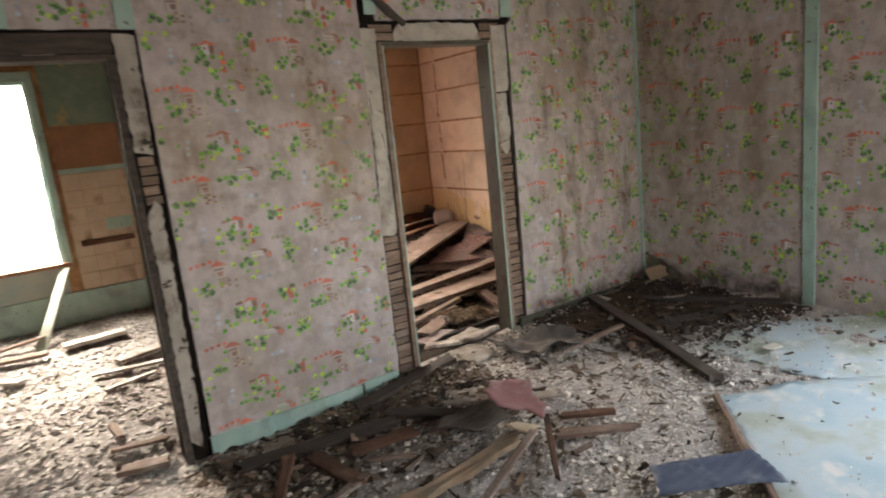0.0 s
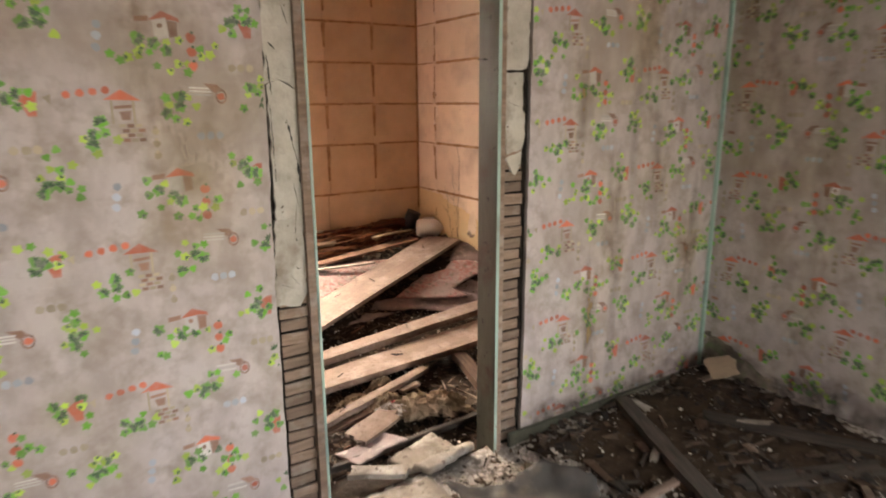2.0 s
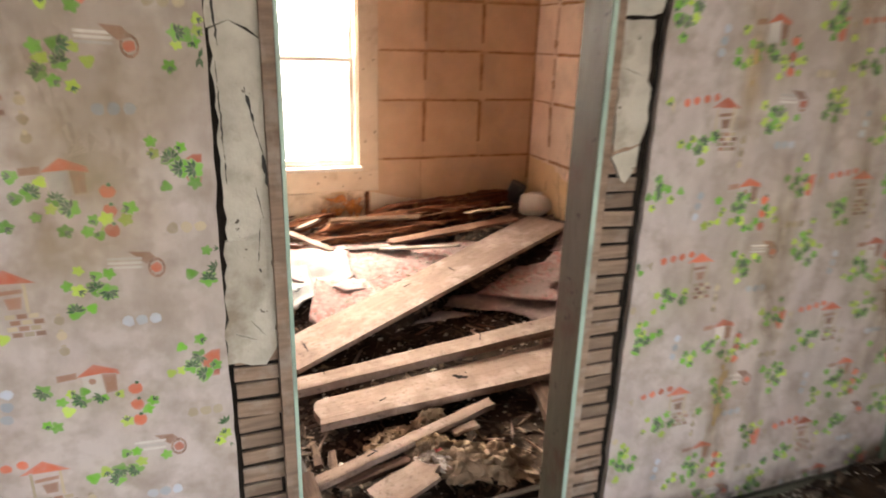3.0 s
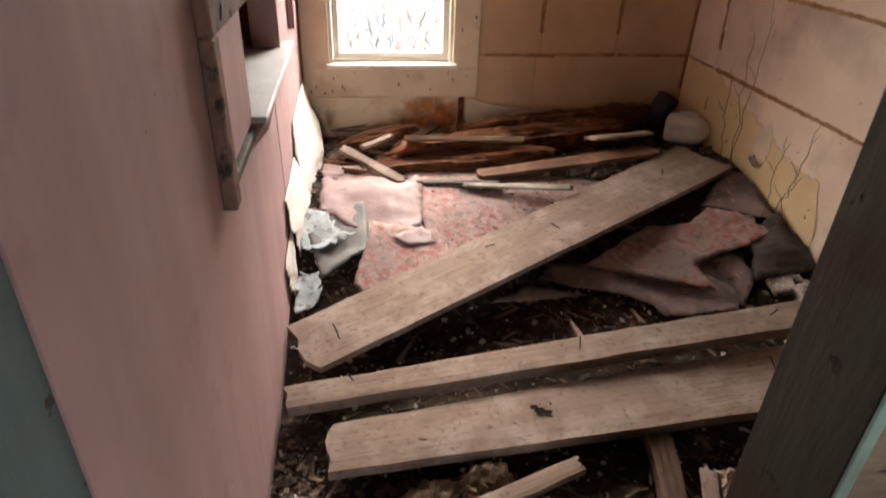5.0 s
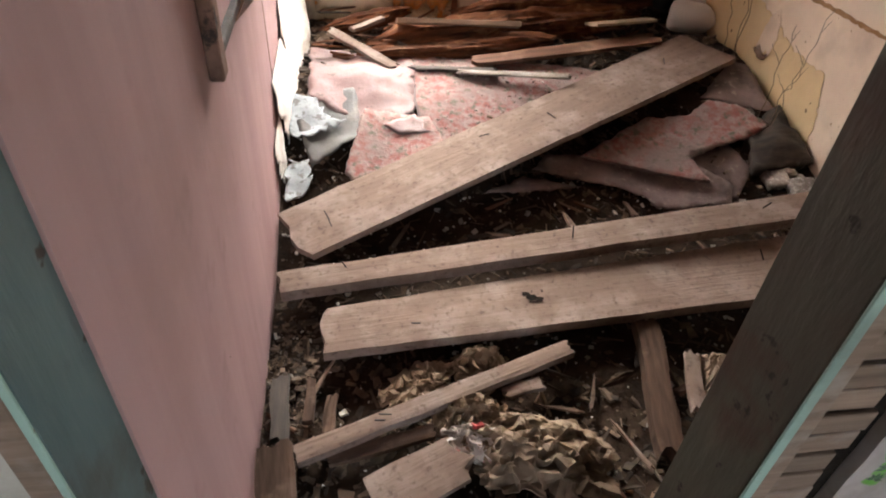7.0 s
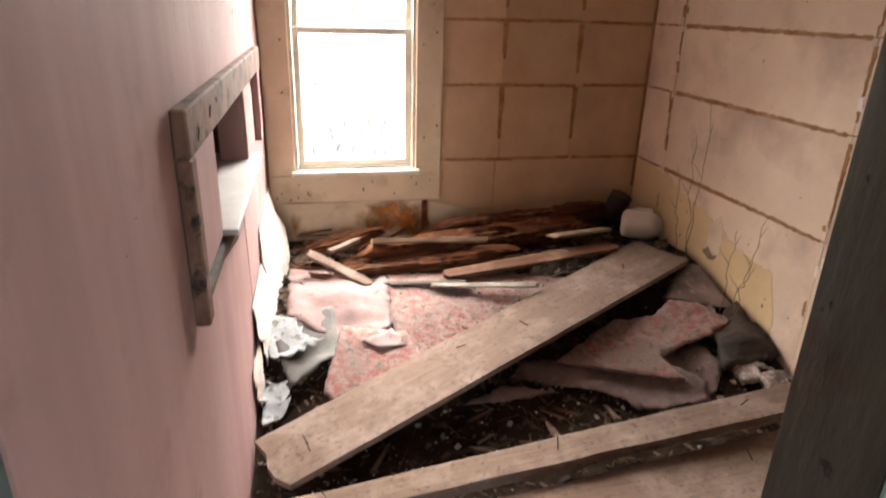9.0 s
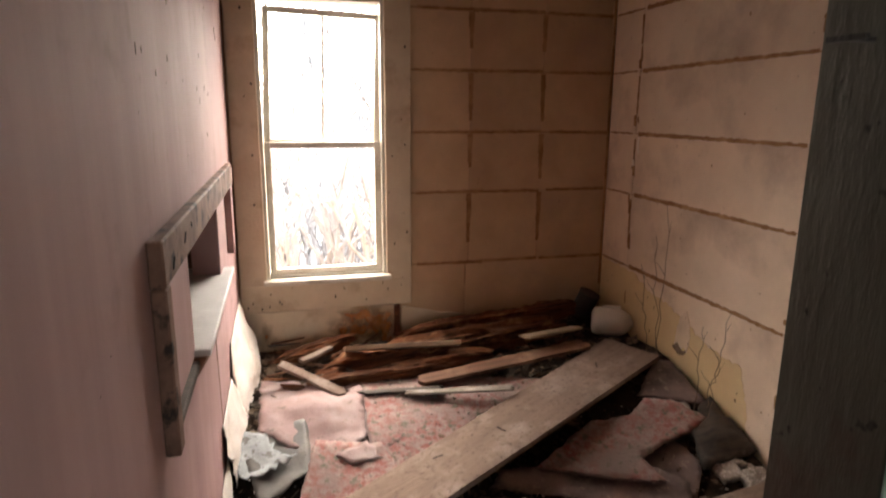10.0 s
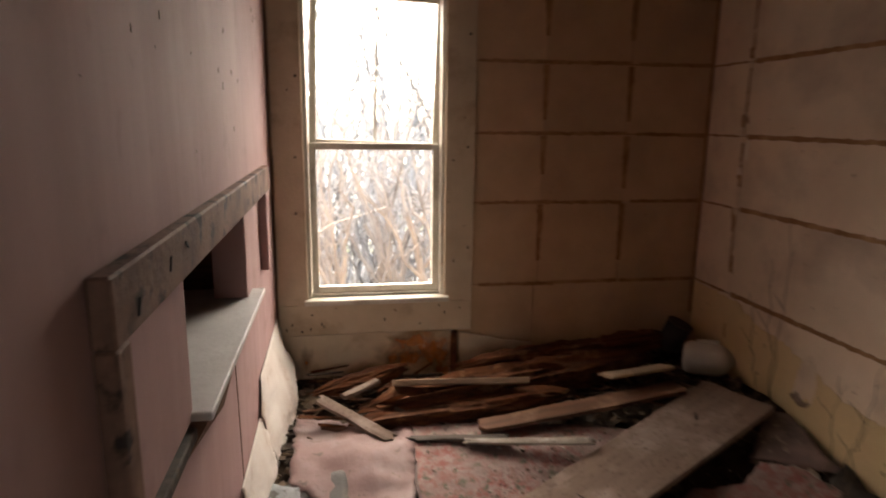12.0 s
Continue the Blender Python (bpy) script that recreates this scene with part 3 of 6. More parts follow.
def wallpaper_print(name, poly, to_world, parent, u_off, v_off, seed):
    """The printed repeat: wells, birdhouses, wheelbarrows, fruit and leaves in a half-drop pattern."""
    rng = random.Random(seed)
    verts, faces, mats, wash = [], [], [], []

    zoom = [0.0, 0.0, 1.0]

    def shape(pts, mat):
        pts = [(zoom[0] + (u - zoom[0]) * zoom[2], zoom[1] + (v - zoom[1]) * zoom[2]) for u, v in pts]
        cu, cv = sum(p[0] for p in pts) / len(pts), sum(p[1] for p in pts) / len(pts)
        if not inside(cu, cv, poly) or not all(inside(u, v, poly) for u, v in pts):
            return
        base, n = len(verts), len(pts)
        d = 0.00012 + 0.0003 * rng.random() + (0.0003 if mat == 1 else 0)
        for k, strength in ((1.14, 0.0), (1.0, 0.85), (0.6, 1.0)):
            verts.extend(to_world(cu + (u - cu) * k, cv + (v - cv) * k, d) for u, v in pts)
            wash.extend([strength] * n)
        faces.append(tuple(range(base + 2 * n, base + 3 * n)))
        for o in (base, base + n):
            faces.extend((o + q, o + (q + 1) % n, o + n + (q + 1) % n, o + n + q) for q in range(n))
        mats.extend([mat] * (2 * n + 1))

    def blob(u, v, r, mat, squash=1.0, turn=0.0, n=9, rough=0.16):
        shape([(u + r * (1 + rng.uniform(-rough, rough)) * math.cos(6.283 * k / n + turn), v + squash * r * (1 + rng.uniform(-rough, rough)) * math.sin(6.283 * k / n + turn)) for k in range(n)], mat)

    def leaf(u, v, r, mat):
        a = rng.uniform(0, 6.283)
        lobes = rng.choice((3, 5, 5))
        n = lobes * 4
        out = []
        for k in range(n):
            t = 6.283 * k / n
            q = r * (0.84 + 0.17 * math.cos(lobes * t) + rng.uniform(-0.07, 0.07))
            out.append((u + q * math.cos(t + a), v + q * math.sin(t + a)))
        shape(out, mat)

    us, vs = [p[0] for p in poly], [p[1] for p in poly]
    for i in range(int((min(us) - u_off) / 0.585) - 2, int((max(us) - u_off) / 0.585) + 2):
        for j in range(int((min(vs) - v_off) / 0.445) - 3, int((max(vs) - v_off) / 0.445) + 3):
            u, v = u_off + i * 0.585, v_off + j * 0.445 + (0.2225 if i % 2 else 0)
            # well
            zoom[:] = u, v - 0.05, 1.22
            shape([(u - 0.037, v - 0.022), (u - 0.002, v), (u + 0.037, v - 0.024)], 3)
            for q in (-0.026, 0.02):
                shape([(u + q, v - 0.075), (u + q + 0.005, v - 0.075), (u + q + 0.005, v - 0.024), (u + q, v - 0.024)], 6)
            shape([(u - 0.018, v - 0.036), (u + 0.018, v - 0.034), (u + 0.018, v - 0.041), (u - 0.018, v - 0.043)], 4)
            shape([(u - 0.008, v - 0.050), (u + 0.016, v - 0.048), (u + 0.013, v - 0.068), (u - 0.004, v - 0.068)], 4)
            for r in range(4):
                for c in range(3):
                    a, b = u - 0.012 + c * 0.017 + (r % 2) * 0.006, v - 0.078 - r * 0.011
                    shape([(a, b), (a + 0.014, b), (a + 0.014, b - 0.008), (a, b - 0.008)], 4 if (r + c) % 2 else 6)
            # birdhouse
            a, b = u + 0.132, v - 0.229
            zoom[:] = a, b - 0.03, 1.4
            shape([(a - 0.028, b - 0.018), (a - 0.004, b), (a + 0.026, b - 0.012), (a + 0.028, b - 0.02), (a + 0.004, b - 0.016)], 3)
            shape([(a - 0.022, b - 0.02), (a + 0.002, b - 0.014), (a + 0.006, b - 0.05), (a - 0.02, b - 0.055)], 7)
            shape([(a + 0.006, b - 0.018), (a + 0.024, b - 0.02), (a + 0.023, b - 0.048), (a + 0.008, b - 0.05)], 4)
            blob(a - 0.009, b - 0.028, 0.005, 4)
            shape([(a - 0.055, b - 0.012), (a - 0.03, b - 0.01), (a - 0.03, b - 0.02), (a - 0.055, b - 0.022)], 4)
            # second, pink birdhouse
            a, b = u + 0.365, v - 0.225
            zoom[:] = a, b - 0.02, 1.35
            shape([(a - 0.02, b - 0.012), (a, b), (a + 0.012, b), (a + 0.008, b - 0.045), (a - 0.006, b - 0.045)], 3)
            shape([(a + 0.022, b - 0.01), (a + 0.036, b - 0.004), (a + 0.034, b - 0.024)], 6)
            # wheelbarrow
            a, b = u + 0.273, v - 0.008
            zoom[:] = a, b, 1.35
            for k in range(10):
                t0, t1 = 6.283 * k / 10, 6.283 * (k + 1) / 10
                shape([(a + 0.013 * math.cos(t0), b + 0.017 * math.sin(t0)), (a + 0.013 * math.cos(t1), b + 0.017 * math.sin(t1)), (a + 0.0095 * math.cos(t1), b + 0.0125 * math.sin(t1)), (a + 0.0095 * math.cos(t0), b + 0.0125 * math.sin(t0))], 4)
            blob(a, b, 0.008, 3)
            shape([(a - 0.035, b + 0.028), (a - 0.008, b + 0.026), (a + 0.004, b + 0.012), (a - 0.014, b + 0.008)], 4)
            for k in range(3):
                shape([(a - 0.066, b + 0.003 + k * 0.007), (a - 0.022, b + 0.001 + k * 0.007), (a - 0.022, b + 0.005 + k * 0.007), (a - 0.066, b + 0.007 + k * 0.007)], 7)
            zoom[2] = 1.0
            # fruit in threes and fours
            for k in (-1, 0, 1):
                blob(u + 0.20, v + 0.119 + k * 0.040, 0.0135, 3)
                blob(u + 0.20 + 0.004, v + 0.119 + k * 0.040 + 0.014, 0.004, 1)
                blob(u + 0.232 + k * 0.027, v - 0.124, 0.0115, 5)
                blob(u - 0.045 + k * 0.004, v - 0.29 + k * 0.030, 0.0115, 5)
                blob(u + 0.339 + k * 0.027, v + 0.076, 0.0115, 6)
                blob(u + 0.078, v - 0.142 + k * 0.035, 0.010, 6)
                blob(u + 0.078, v - 0.142 + k * 0.035 + 0.011, 0.005, 6)
            for k in range(4):
                blob(u - 0.135 + k * 0.032, v - 0.002 + k * 0.004, 0.0105, 3)
            # leaves
            for lu, lv, spread, n in LEAVES:
                put = []
                for k in range(60):
                    reach = 0.35 if len(put) < 2 else 1.0
                    a, b = rng.gauss(0, spread * 0.75 * reach), rng.gauss(0, spread * 0.6 * reach)
                    if len(put) < n and all(math.hypot(a - p, b - q) > 0.021 for p, q in put):
                        put.append((a, b))
                for k, (a, b) in enumerate(put):
                    a, b, big = u + lu + a, v + lv + b, n > 5 and k < 3
                    r = rng.uniform(0.017, 0.021) if big else rng.uniform(0.011, 0.016)
                    leaf(a, b, r, 0 if big else rng.choice((0, 0, 2, 2)))
                    if big or k % 3 == 0:
                        t0 = rng.uniform(0, 6.283)
                        for q in range(6 if big else 3):
                            t = t0 + q * 0.62
                            c, e, w = math.cos(t), math.sin(t), r * (0.2 if big else 0.13)
                            shape([(a - e * w * 0.3, b + c * w * 0.3), (a + c * r * 0.45 - e * w, b + e * r * 0.45 + c * w), (a + c * r, b + e * r), (a + c * r * 0.45 + e * w, b + e * r * 0.45 - c * w), (a + e * w * 0.3, b - c * w * 0.3)], 1)
    me = bpy.data.meshes.new(name)
    me.from_pydata(verts, [], faces)
    for one in INKS:
        me.materials.append(one)
    me.polygons.foreach_set("material_index", mats)
    me.attributes.new("wash", "FLOAT", "POINT").data.foreach_set("value", wash)
    me.update()
    ob = new(name, me)
    ob.parent = parent
    return ob


def on_y(face):
    return lambda u, v, d: (u, face - d, v)


def on_x(face):
    return lambda u, v, d: (face - d, u, v)


def wash_patch(name, to_world, cu, cv, ru, rv, mat, parent, seed, strength=0.7, d=0.0006):
    """A stain soaked into a wall, fading out from its middle to an uneven rim."""
    n, rings = 36, 7
    verts, faces, wash = [to_world(cu, cv, d)], [], [strength]
    for k in range(1, rings + 1):
        f = k / rings
        for i in range(n):
            a = 6.2832 * i / n
            w = 1 + 0.55 * noise.noise(Vector((math.cos(a) * 1.6, math.sin(a) * 1.6, seed))) + 0.3 * noise.noise(Vector((math.cos(a) * 5, math.sin(a) * 5, seed + 3)))
            u, v = cu + ru * f * w * math.cos(a), cv + rv * f * w * math.sin(a)
            verts.append(to_world(u, v, d))
            wash.append(0.0 if k == rings else max(0.0, strength * (1 - f * f) * (0.75 + 0.8 * noise.noise(Vector((u * 22, v * 14, seed))))))
    for i in range(n):
        faces.append((0, 1 + i, 1 + (i + 1) % n))
        for k in range(rings - 1):
            b = 1 + k * n
            faces.append((b + i, b + n + i, b + n + (i + 1) % n, b + (i + 1) % n))
    ob = data_part(name, verts, faces, mat, parent)
    ob.data.attributes.new("wash", "FLOAT", "POINT").data.foreach_set("value", wash)
    return ob


for i, (axis, face, outline) in enumerate(PAPER_AREAS):
    if i != 4:
        wallpaper_print("wallpaper_print", outline, on_y(YD), wall_door, 0.315 if i != 1 else 0.285, 1.583 if i != 1 else 1.69, 11 + i)

# plaster left round the doorways, in cracked pieces
PLASTER = [[(0.738, 1.612), (0.775, 1.629), (0.829, 1.594), (0.829, 2.085), (0.742, 2.085)], [(0.745, 1.174), (0.829, 1.192), (0.829, 1.592), (0.775, 1.628), (0.742, 1.61)],
           [(0.722, 0.875), (0.80, 0.862), (0.822, 0.90), (0.829, 1.19), (0.74, 1.172)],
           [(1.690, 1.672), (1.785, 1.682), (1.795, 1.72), (1.797, 2.10), (1.69, 2.10)], [(1.690, 1.44), (1.70, 1.34), (1.768, 1.36), (1.785, 1.42), (1.782, 1.50), (1.768, 1.52), (1.768, 1.665), (1.69, 1.664)],
           [(1.694, 1.325), (1.728, 1.262), (1.74, 1.255), (1.765, 1.30), (1.768, 1.352), (1.71, 1.335)],
           [(0.95, 2.012), (1.60, 2.012), (1.585, 2.06), (1.55, 2.115), (1.0, 2.118), (0.955, 2.06)],
           [(-0.555, 1.52), (-0.475, 1.50), (-0.462, 2.06), (-0.555, 2.07)], [(-0.56, 0.0), (-0.505, -0.05), (-0.49, 0.3), (-0.485, 1.25), (-0.51, 1.28), (-0.555, 1.2)],
           [(-0.95, 1.985), (-0.80, 1.98), (-0.81, 2.03), (-0.92, 2.035)]]
for i, outline in enumerate(PLASTER):
    if i < 6:
        edge, grow = (0.829, 1.13) if i < 3 else (1.69, 1.09)
        outline = [(edge + (u - edge) * grow, v) for u, v in outline]
    slab("plaster", outline, "y", YD + 0.006, 0.012, M["plaster"] if i < 7 else M["dirty_plaster"], wall_door, 0.025, 0.011, i * 2.3)

# cracks and holes in the plaster
CRACKS = [((0.79, 1.50), (0.805, 1.43), 0.012), ((0.80, 1.44), (0.82, 1.36), 0.005), ((0.818, 1.36), (0.826, 1.29), 0.018), ((0.80, 1.29), (0.812, 1.22), 0.005), ((0.805, 1.22), (0.795, 1.12), 0.003), ((0.796, 1.105), (0.80, 1.095), 0.010),
          ((0.745, 1.74), (0.765, 1.72), 0.012), ((0.737, 1.70), (0.745, 1.58), 0.010), ((0.738, 1.55), (0.742, 1.30), 0.005), ((0.77, 0.98), (0.80, 0.94), 0.003), ((0.735, 0.95), (0.78, 0.93), 0.003), ((0.795, 1.85), (0.81, 1.80), 0.006), ((1.70, 1.55), (1.76, 1.53), 0.003), ((-0.53, 1.8), (-0.51, 1.7), 0.006), ((-0.52, 0.9), (-0.5, 0.6), 0.004)]
for k, ((u0, v0), (u1, v1), w) in enumerate(CRACKS):
    w *= 0.5
    d = Vector((v0 - v1, u1 - u0)).normalized() * w * 0.5
    slab("plaster_crack", [(u0 + d.x * 0.4, v0 + d.y * 0.4), (u0 - d.x * 0.4, v0 - d.y * 0.4), ((u0 + u1) / 2 - d.x, (v0 + v1) / 2 - d.y), (u1 - d.x * 0.3, v1 - d.y * 0.3), (u1 + d.x * 0.3, v1 + d.y * 0.3), ((u0 + u1) / 2 + d.x, (v0 + v1) / 2 + d.y)], "y", YD + 0.0052, 0.002, M["black"], wall_door, 0.009, w * 1.3, k * 1.9)

# brown water stains down the paper beside the corner
ws = random.Random(8)
for k in range(15):
    u = ws.uniform(1.95, 3.05)
    wash_patch("water_stain", on_y(YD), u, ws.uniform(0.5, 2.5), ws.uniform(0.03, 0.11), ws.uniform(0.25, 0.6), M["water_wash"], wall_door, 200 + k * 1.7, ws.uniform(0.3, 0.55))
for k in range(8):
    wash_patch("water_stain", on_y(YD), ws.uniform(-0.35, 0.6), ws.uniform(1.3, 2.6), ws.uniform(0.05, 0.2), ws.uniform(0.15, 0.4), M["water_wash"], wall_door, 300 + k * 1.7, ws.uniform(0.2, 0.4))

# laths bared below and above the plaster
rng = random.Random(5)


def laths(x0, x1, z0, z1):
    z = z0
    while z < z1:
        h = rng.uniform(0.036, 0.043)
        bm = boxes((0, x1 - x0 + rng.uniform(-0.012, 0.004), 0, 0.008, 0, h), bevel=0.0015)
        ob = part("lath", bm, M["lath"], wall_door)
        ob.matrix_basis = pose(x0 + rng.uniform(0, 0.006), YD + 0.011 + rng.uniform(-0.002, 0.003), z, 0, rng.uniform(-2.2, 2.2), 0)
        z += h + rng.uniform(0.005, 0.011)


laths(0.722, 0.826, -0.02, 0.87)
laths(1.688, 1.782, 0.05, 1.36)
laths(0.79, 0.95, 2.02, 2.11)
laths(1.60, 1.76, 2.02, 2.11)
laths(-0.55, -0.47, 1.26, 1.50)

# stripped door frames: jambs and head with chipped paint
def door_frame(number, x0, x1, top, mats, label):
    d = structure(thing("door_%d" % number, label, "door frame"), label, "door frame")
    lo = height(0.5 * (x0 + x1), 4.1) - 0.1
    part("jamb", boxes((x0 - 0.024, x0, YD - 0.008, YK, lo, top), bevel=0.003), mats[2], d)
    part("jamb", boxes((x1, x1 + 0.024, YD - 0.008, YK, lo, top), bevel=0.003), mats[0], d)
    part("head", boxes((x0 - 0.024, x1 + 0.024, YD - 0.008, YK, top, top + 0.024), bevel=0.003), mats[0], d)
    for x, s in ((x0 - 0.024, -1), (x1 + 0.024, 1)):
        part("stud_edge", boxes((min(x - s * 0.016, x + s * 0.013), max(x - s * 0.016, x + s * 0.013), YD - 0.012, YD + 0.05, lo, top + 0.02), bevel=0.002), mats[1], d, "bare grey-brown stud edge")
    return d


frame_mid = door_frame(1, 0.862, 1.641, 1.985, (M["jamb"], M["lath"], M["teal"]), "open doorway frame with chipped dark green paint, door gone")
for x in (0.8625, 1.6405):
    s = 1 if x < 1.2 else -1
    part("paint_edge", boxes((x - 0.001 - (0.007 if s > 0 else 0), x + 0.001 + (0.013 if s < 0 else 0), YD - 0.0125, YD - 0.0085, -0.05, 1.985), bevel=0.001), M["aqua"], frame_mid, "pale aqua paint left on the frame's edge")
part("nail", boxes((1.615, 1.641, 4.185, 4.191, 1.712, 1.716), (1.612, 1.617, 4.17, 4.21, 1.712, 1.717)), M["black"], frame_mid, "old nail driven into the jamb")
door_frame(2, -1.44, -0.60, 1.955, (M["dark"], M["dark"], M["dark"]), "kitchen doorway frame of bare dark wood")
structure(part("trim_lintel", boxes((-1.5, -0.565, YD - 0.004, YD + 0.03, 1.985, 2.075), bevel=0.004), M["dark"]), "dark bare wooden lintel over the kitchen doorway", "lintel")

# aqua battens and base boards
for i, (x0, x1, z0) in enumerate(((-0.53, -0.45, 2.085), (0.765, 0.84, 2.16), (1.765, 1.86, 2.15), (-1.03, -0.95, 2.09))):
    structure(part("trim_batten", boxes((x0, x1, YD - 0.012, YD + 0.001, z0, TOP), bevel=0.003), M["aqua"]), "aqua painted batten over a wallpaper joint", "batten")
base = structure(part("baseboard", boxes((-0.47, 0.44, YD - 0.02, YD, -0.16, 0.0), (0.455, 0.70, YD - 0.018, YD, -0.14, 0.012), bevel=0.003), M["aqua"]), "aqua painted skirting board, broken beside the doorway", "skirting board")
structure(part("baseboard_corner", boxes((1.72, 3.08, YD - 0.022, YD, 0.0, 0.085), bevel=0.004), M["jamb"]), "dirty skirting board half buried in rubble", "skirting board")
structure(part("trim_corner", boxes((XR - 0.022, XR - 0.001, YD - 0.022, YD - 0.001, 0.06, TOP), bevel=0.004), M["aqua"]), "thin aqua corner bead where the papered walls meet", "corner bead")

# right wall with a window further back, papered in the front room
wall_right = structure(part("wall_right", boxes((XR + 0.02, XR + 0.14, -1.5, 0.85, -0.4, TOP), (XR + 0.02, XR + 0.14, 1.75, YK, -0.4, TOP), (XR + 0.02, XR + 0.14, 0.85, 1.75, -0.4, 0.7), (XR + 0.02, XR + 0.14, 0.85, 1.75, 1.9, TOP)), M["house"]), "right-hand papered wall with aqua battens", "wall")
for i, outline in enumerate(([(1.76, 0.05), (2.755, 0.09), (2.755, TOP), (1.76, TOP)], [(2.835, 0.09), (YD, 0.07), (YD, TOP), (2.835, TOP)], rect(-1.5, 0.84, 0.0, TOP))):
    slab("wallpaper_board", outline, "x", XR, 0.02, M["paper"], wall_right, 0.06, 0.004, 31 + i)
    if i < 2:
        wallpaper_print("wallpaper_print", outline, on_x(XR), wall_right, 2.56 if i == 0 else 3.40, 1.64 if i == 0 else 1.85, 41 + i)
structure(part("trim_batten", boxes((XR - 0.014, XR + 0.006, 2.755, 2.835, 0.03, TOP), bevel=0.003), M["aqua"]), "aqua painted upright batten on the papered wall", "batten")
structure(part("baseboard_gap", boxes((XR - 0.004, XR + 0.02, 1.2, YD, -0.1, 0.07)), M["dark"]), "bare dark base of the wall where skirting is missing", "skirting board")
for k, (o, mat) in enumerate((([(3.62, 0.06), (YD - 0.03, 0.06), (YD - 0.03, 0.30), (3.95, 0.26), (3.75, 0.16)], "damp"), ([(2.90, 0.05), (2.98, 0.05), (2.99, 0.16), (2.91, 0.17)], "damp"), ([(2.12, 0.28), (2.22, 0.26), (2.34, 0.30), (2.33, 0.46), (2.22, 0.50), (2.12, 0.44)], "damp"))):
    slab("damp_stain", o, "x", XR - 0.0016, 0.001, M[mat], wall_right, 0.02, 0.03, 77 + k)
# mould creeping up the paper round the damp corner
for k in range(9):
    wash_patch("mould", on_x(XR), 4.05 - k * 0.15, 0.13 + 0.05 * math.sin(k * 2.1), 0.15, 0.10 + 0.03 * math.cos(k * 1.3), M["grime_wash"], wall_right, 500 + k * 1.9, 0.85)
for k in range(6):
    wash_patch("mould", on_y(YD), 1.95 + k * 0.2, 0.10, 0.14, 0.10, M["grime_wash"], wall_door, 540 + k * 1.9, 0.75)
for k in range(14):
    wash_patch("water_stain", on_x(XR), ws.uniform(2.9, 4.05), ws.uniform(0.4, 2.4), ws.uniform(0.05, 0.16), ws.uniform(0.25, 0.6), M["water_wash"], wall_right, 600 + k * 1.7, ws.uniform(0.15, 0.3))

sock = thing("wall_socket", "black empty wall socket box set in wallpaper", "socket")
part("box", boxes((XR - 0.004, XR + 0.02, 2.10, 2.155, 1.10, 1.20), bevel=0.002), M["black"], sock)
part("rim", boxes((XR - 0.005, XR + 0.001, 2.092, 2.10, 1.092, 1.208), (XR - 0.005, XR + 0.001, 2.155, 2.163, 1.092, 1.208)), M["dark"], sock)

# walls behind and beside the camera
structure(part("wall_south", boxes((-3.15, 0.45, -1.62, -1.5, -0.4, TOP), (1.35, 3.24, -1.62, -1.5, -0.4, TOP), (0.45, 1.35, -1.62, -1.5, -0.4, 0.75), (0.45, 1.35, -1.62, -1.5, 2.25, TOP)), M["paper"]), "papered wall of the front room", "wall")
structure(part("wall_west", boxes((-3.17, -3.05, -1.5, 0.55, -0.4, TOP), (-3.17, -3.05, 0.55, 7.45, -0.4, TOP)), M["paper"]), "papered outer wall of the front room and kitchen", "wall")
# ceiling is out of view, kept dark to cut bounce on the upper walls
structure(part("ceiling", boxes((-3.2, 3.3, -1.65, 7.5, TOP, TOP + 0.1)), M["ceil"]), "unseen ceiling boards, dark against bounced light", "ceiling")

# far wall: two windows, boards outside
WX0, WX1, WZ0, WZ1 = 1.02, 1.715, 0.70, 2.245
KX0, KX1, KZ0, KZ1 = -1.60, -0.865, 0.63, 2.215
wall_far = structure(part("wall_far", boxes(
    (-3.17, KX0, YB + 0.012, YB + 0.16, -0.4, TOP), (KX1, WX0, YB + 0.012, YB + 0.16, -0.4, TOP), (WX1, 3.3, YB + 0.012, YB + 0.16, -0.4, TOP),
    (KX0, KX1, YB + 0.012, YB + 0.16, -0.4, KZ0), (KX0, KX1, YB + 0.012, YB + 0.16, KZ1, TOP), (WX0, WX1, YB + 0.012, YB + 0.16, -0.4, WZ0), (WX0, WX1, YB + 0.012, YB + 0.16, WZ1, TOP)), M["seam"]), "outer wall lined with fibreboard panels", "wall")
wall_side = structure(part("wall_side", boxes((3.13 + 0.012, 3.26, YK, YB + 0.02, -0.4, TOP)), M["seam"]), "side wall lined with long fibreboard panels", "wall")

# fibreboard panels, one by one, with rusty joints between them
SEAMS = [0.30, 0.745, 1.178, 1.53, 1.88, 2.215, TOP]


def fibre(parent, axis, face, u0, u1, v0, v1, mat, seed, gap=0.005):
    g = gap
    r = random.Random(seed)
    j = lambda: r.uniform(-0.003, 0.003)
    ob = slab("panel", [(u0 + g + j(), v0 + g + j()), (u1 - g + j(), v0 + g + j()), (u1 - g + j(), v1 - g + j()), (u0 + g + j(), v1 - g + j())], axis, face + r.uniform(-0.0015, 0.0015), 0.011, mat, parent, 0.06, 0.0035, seed)
    return ob


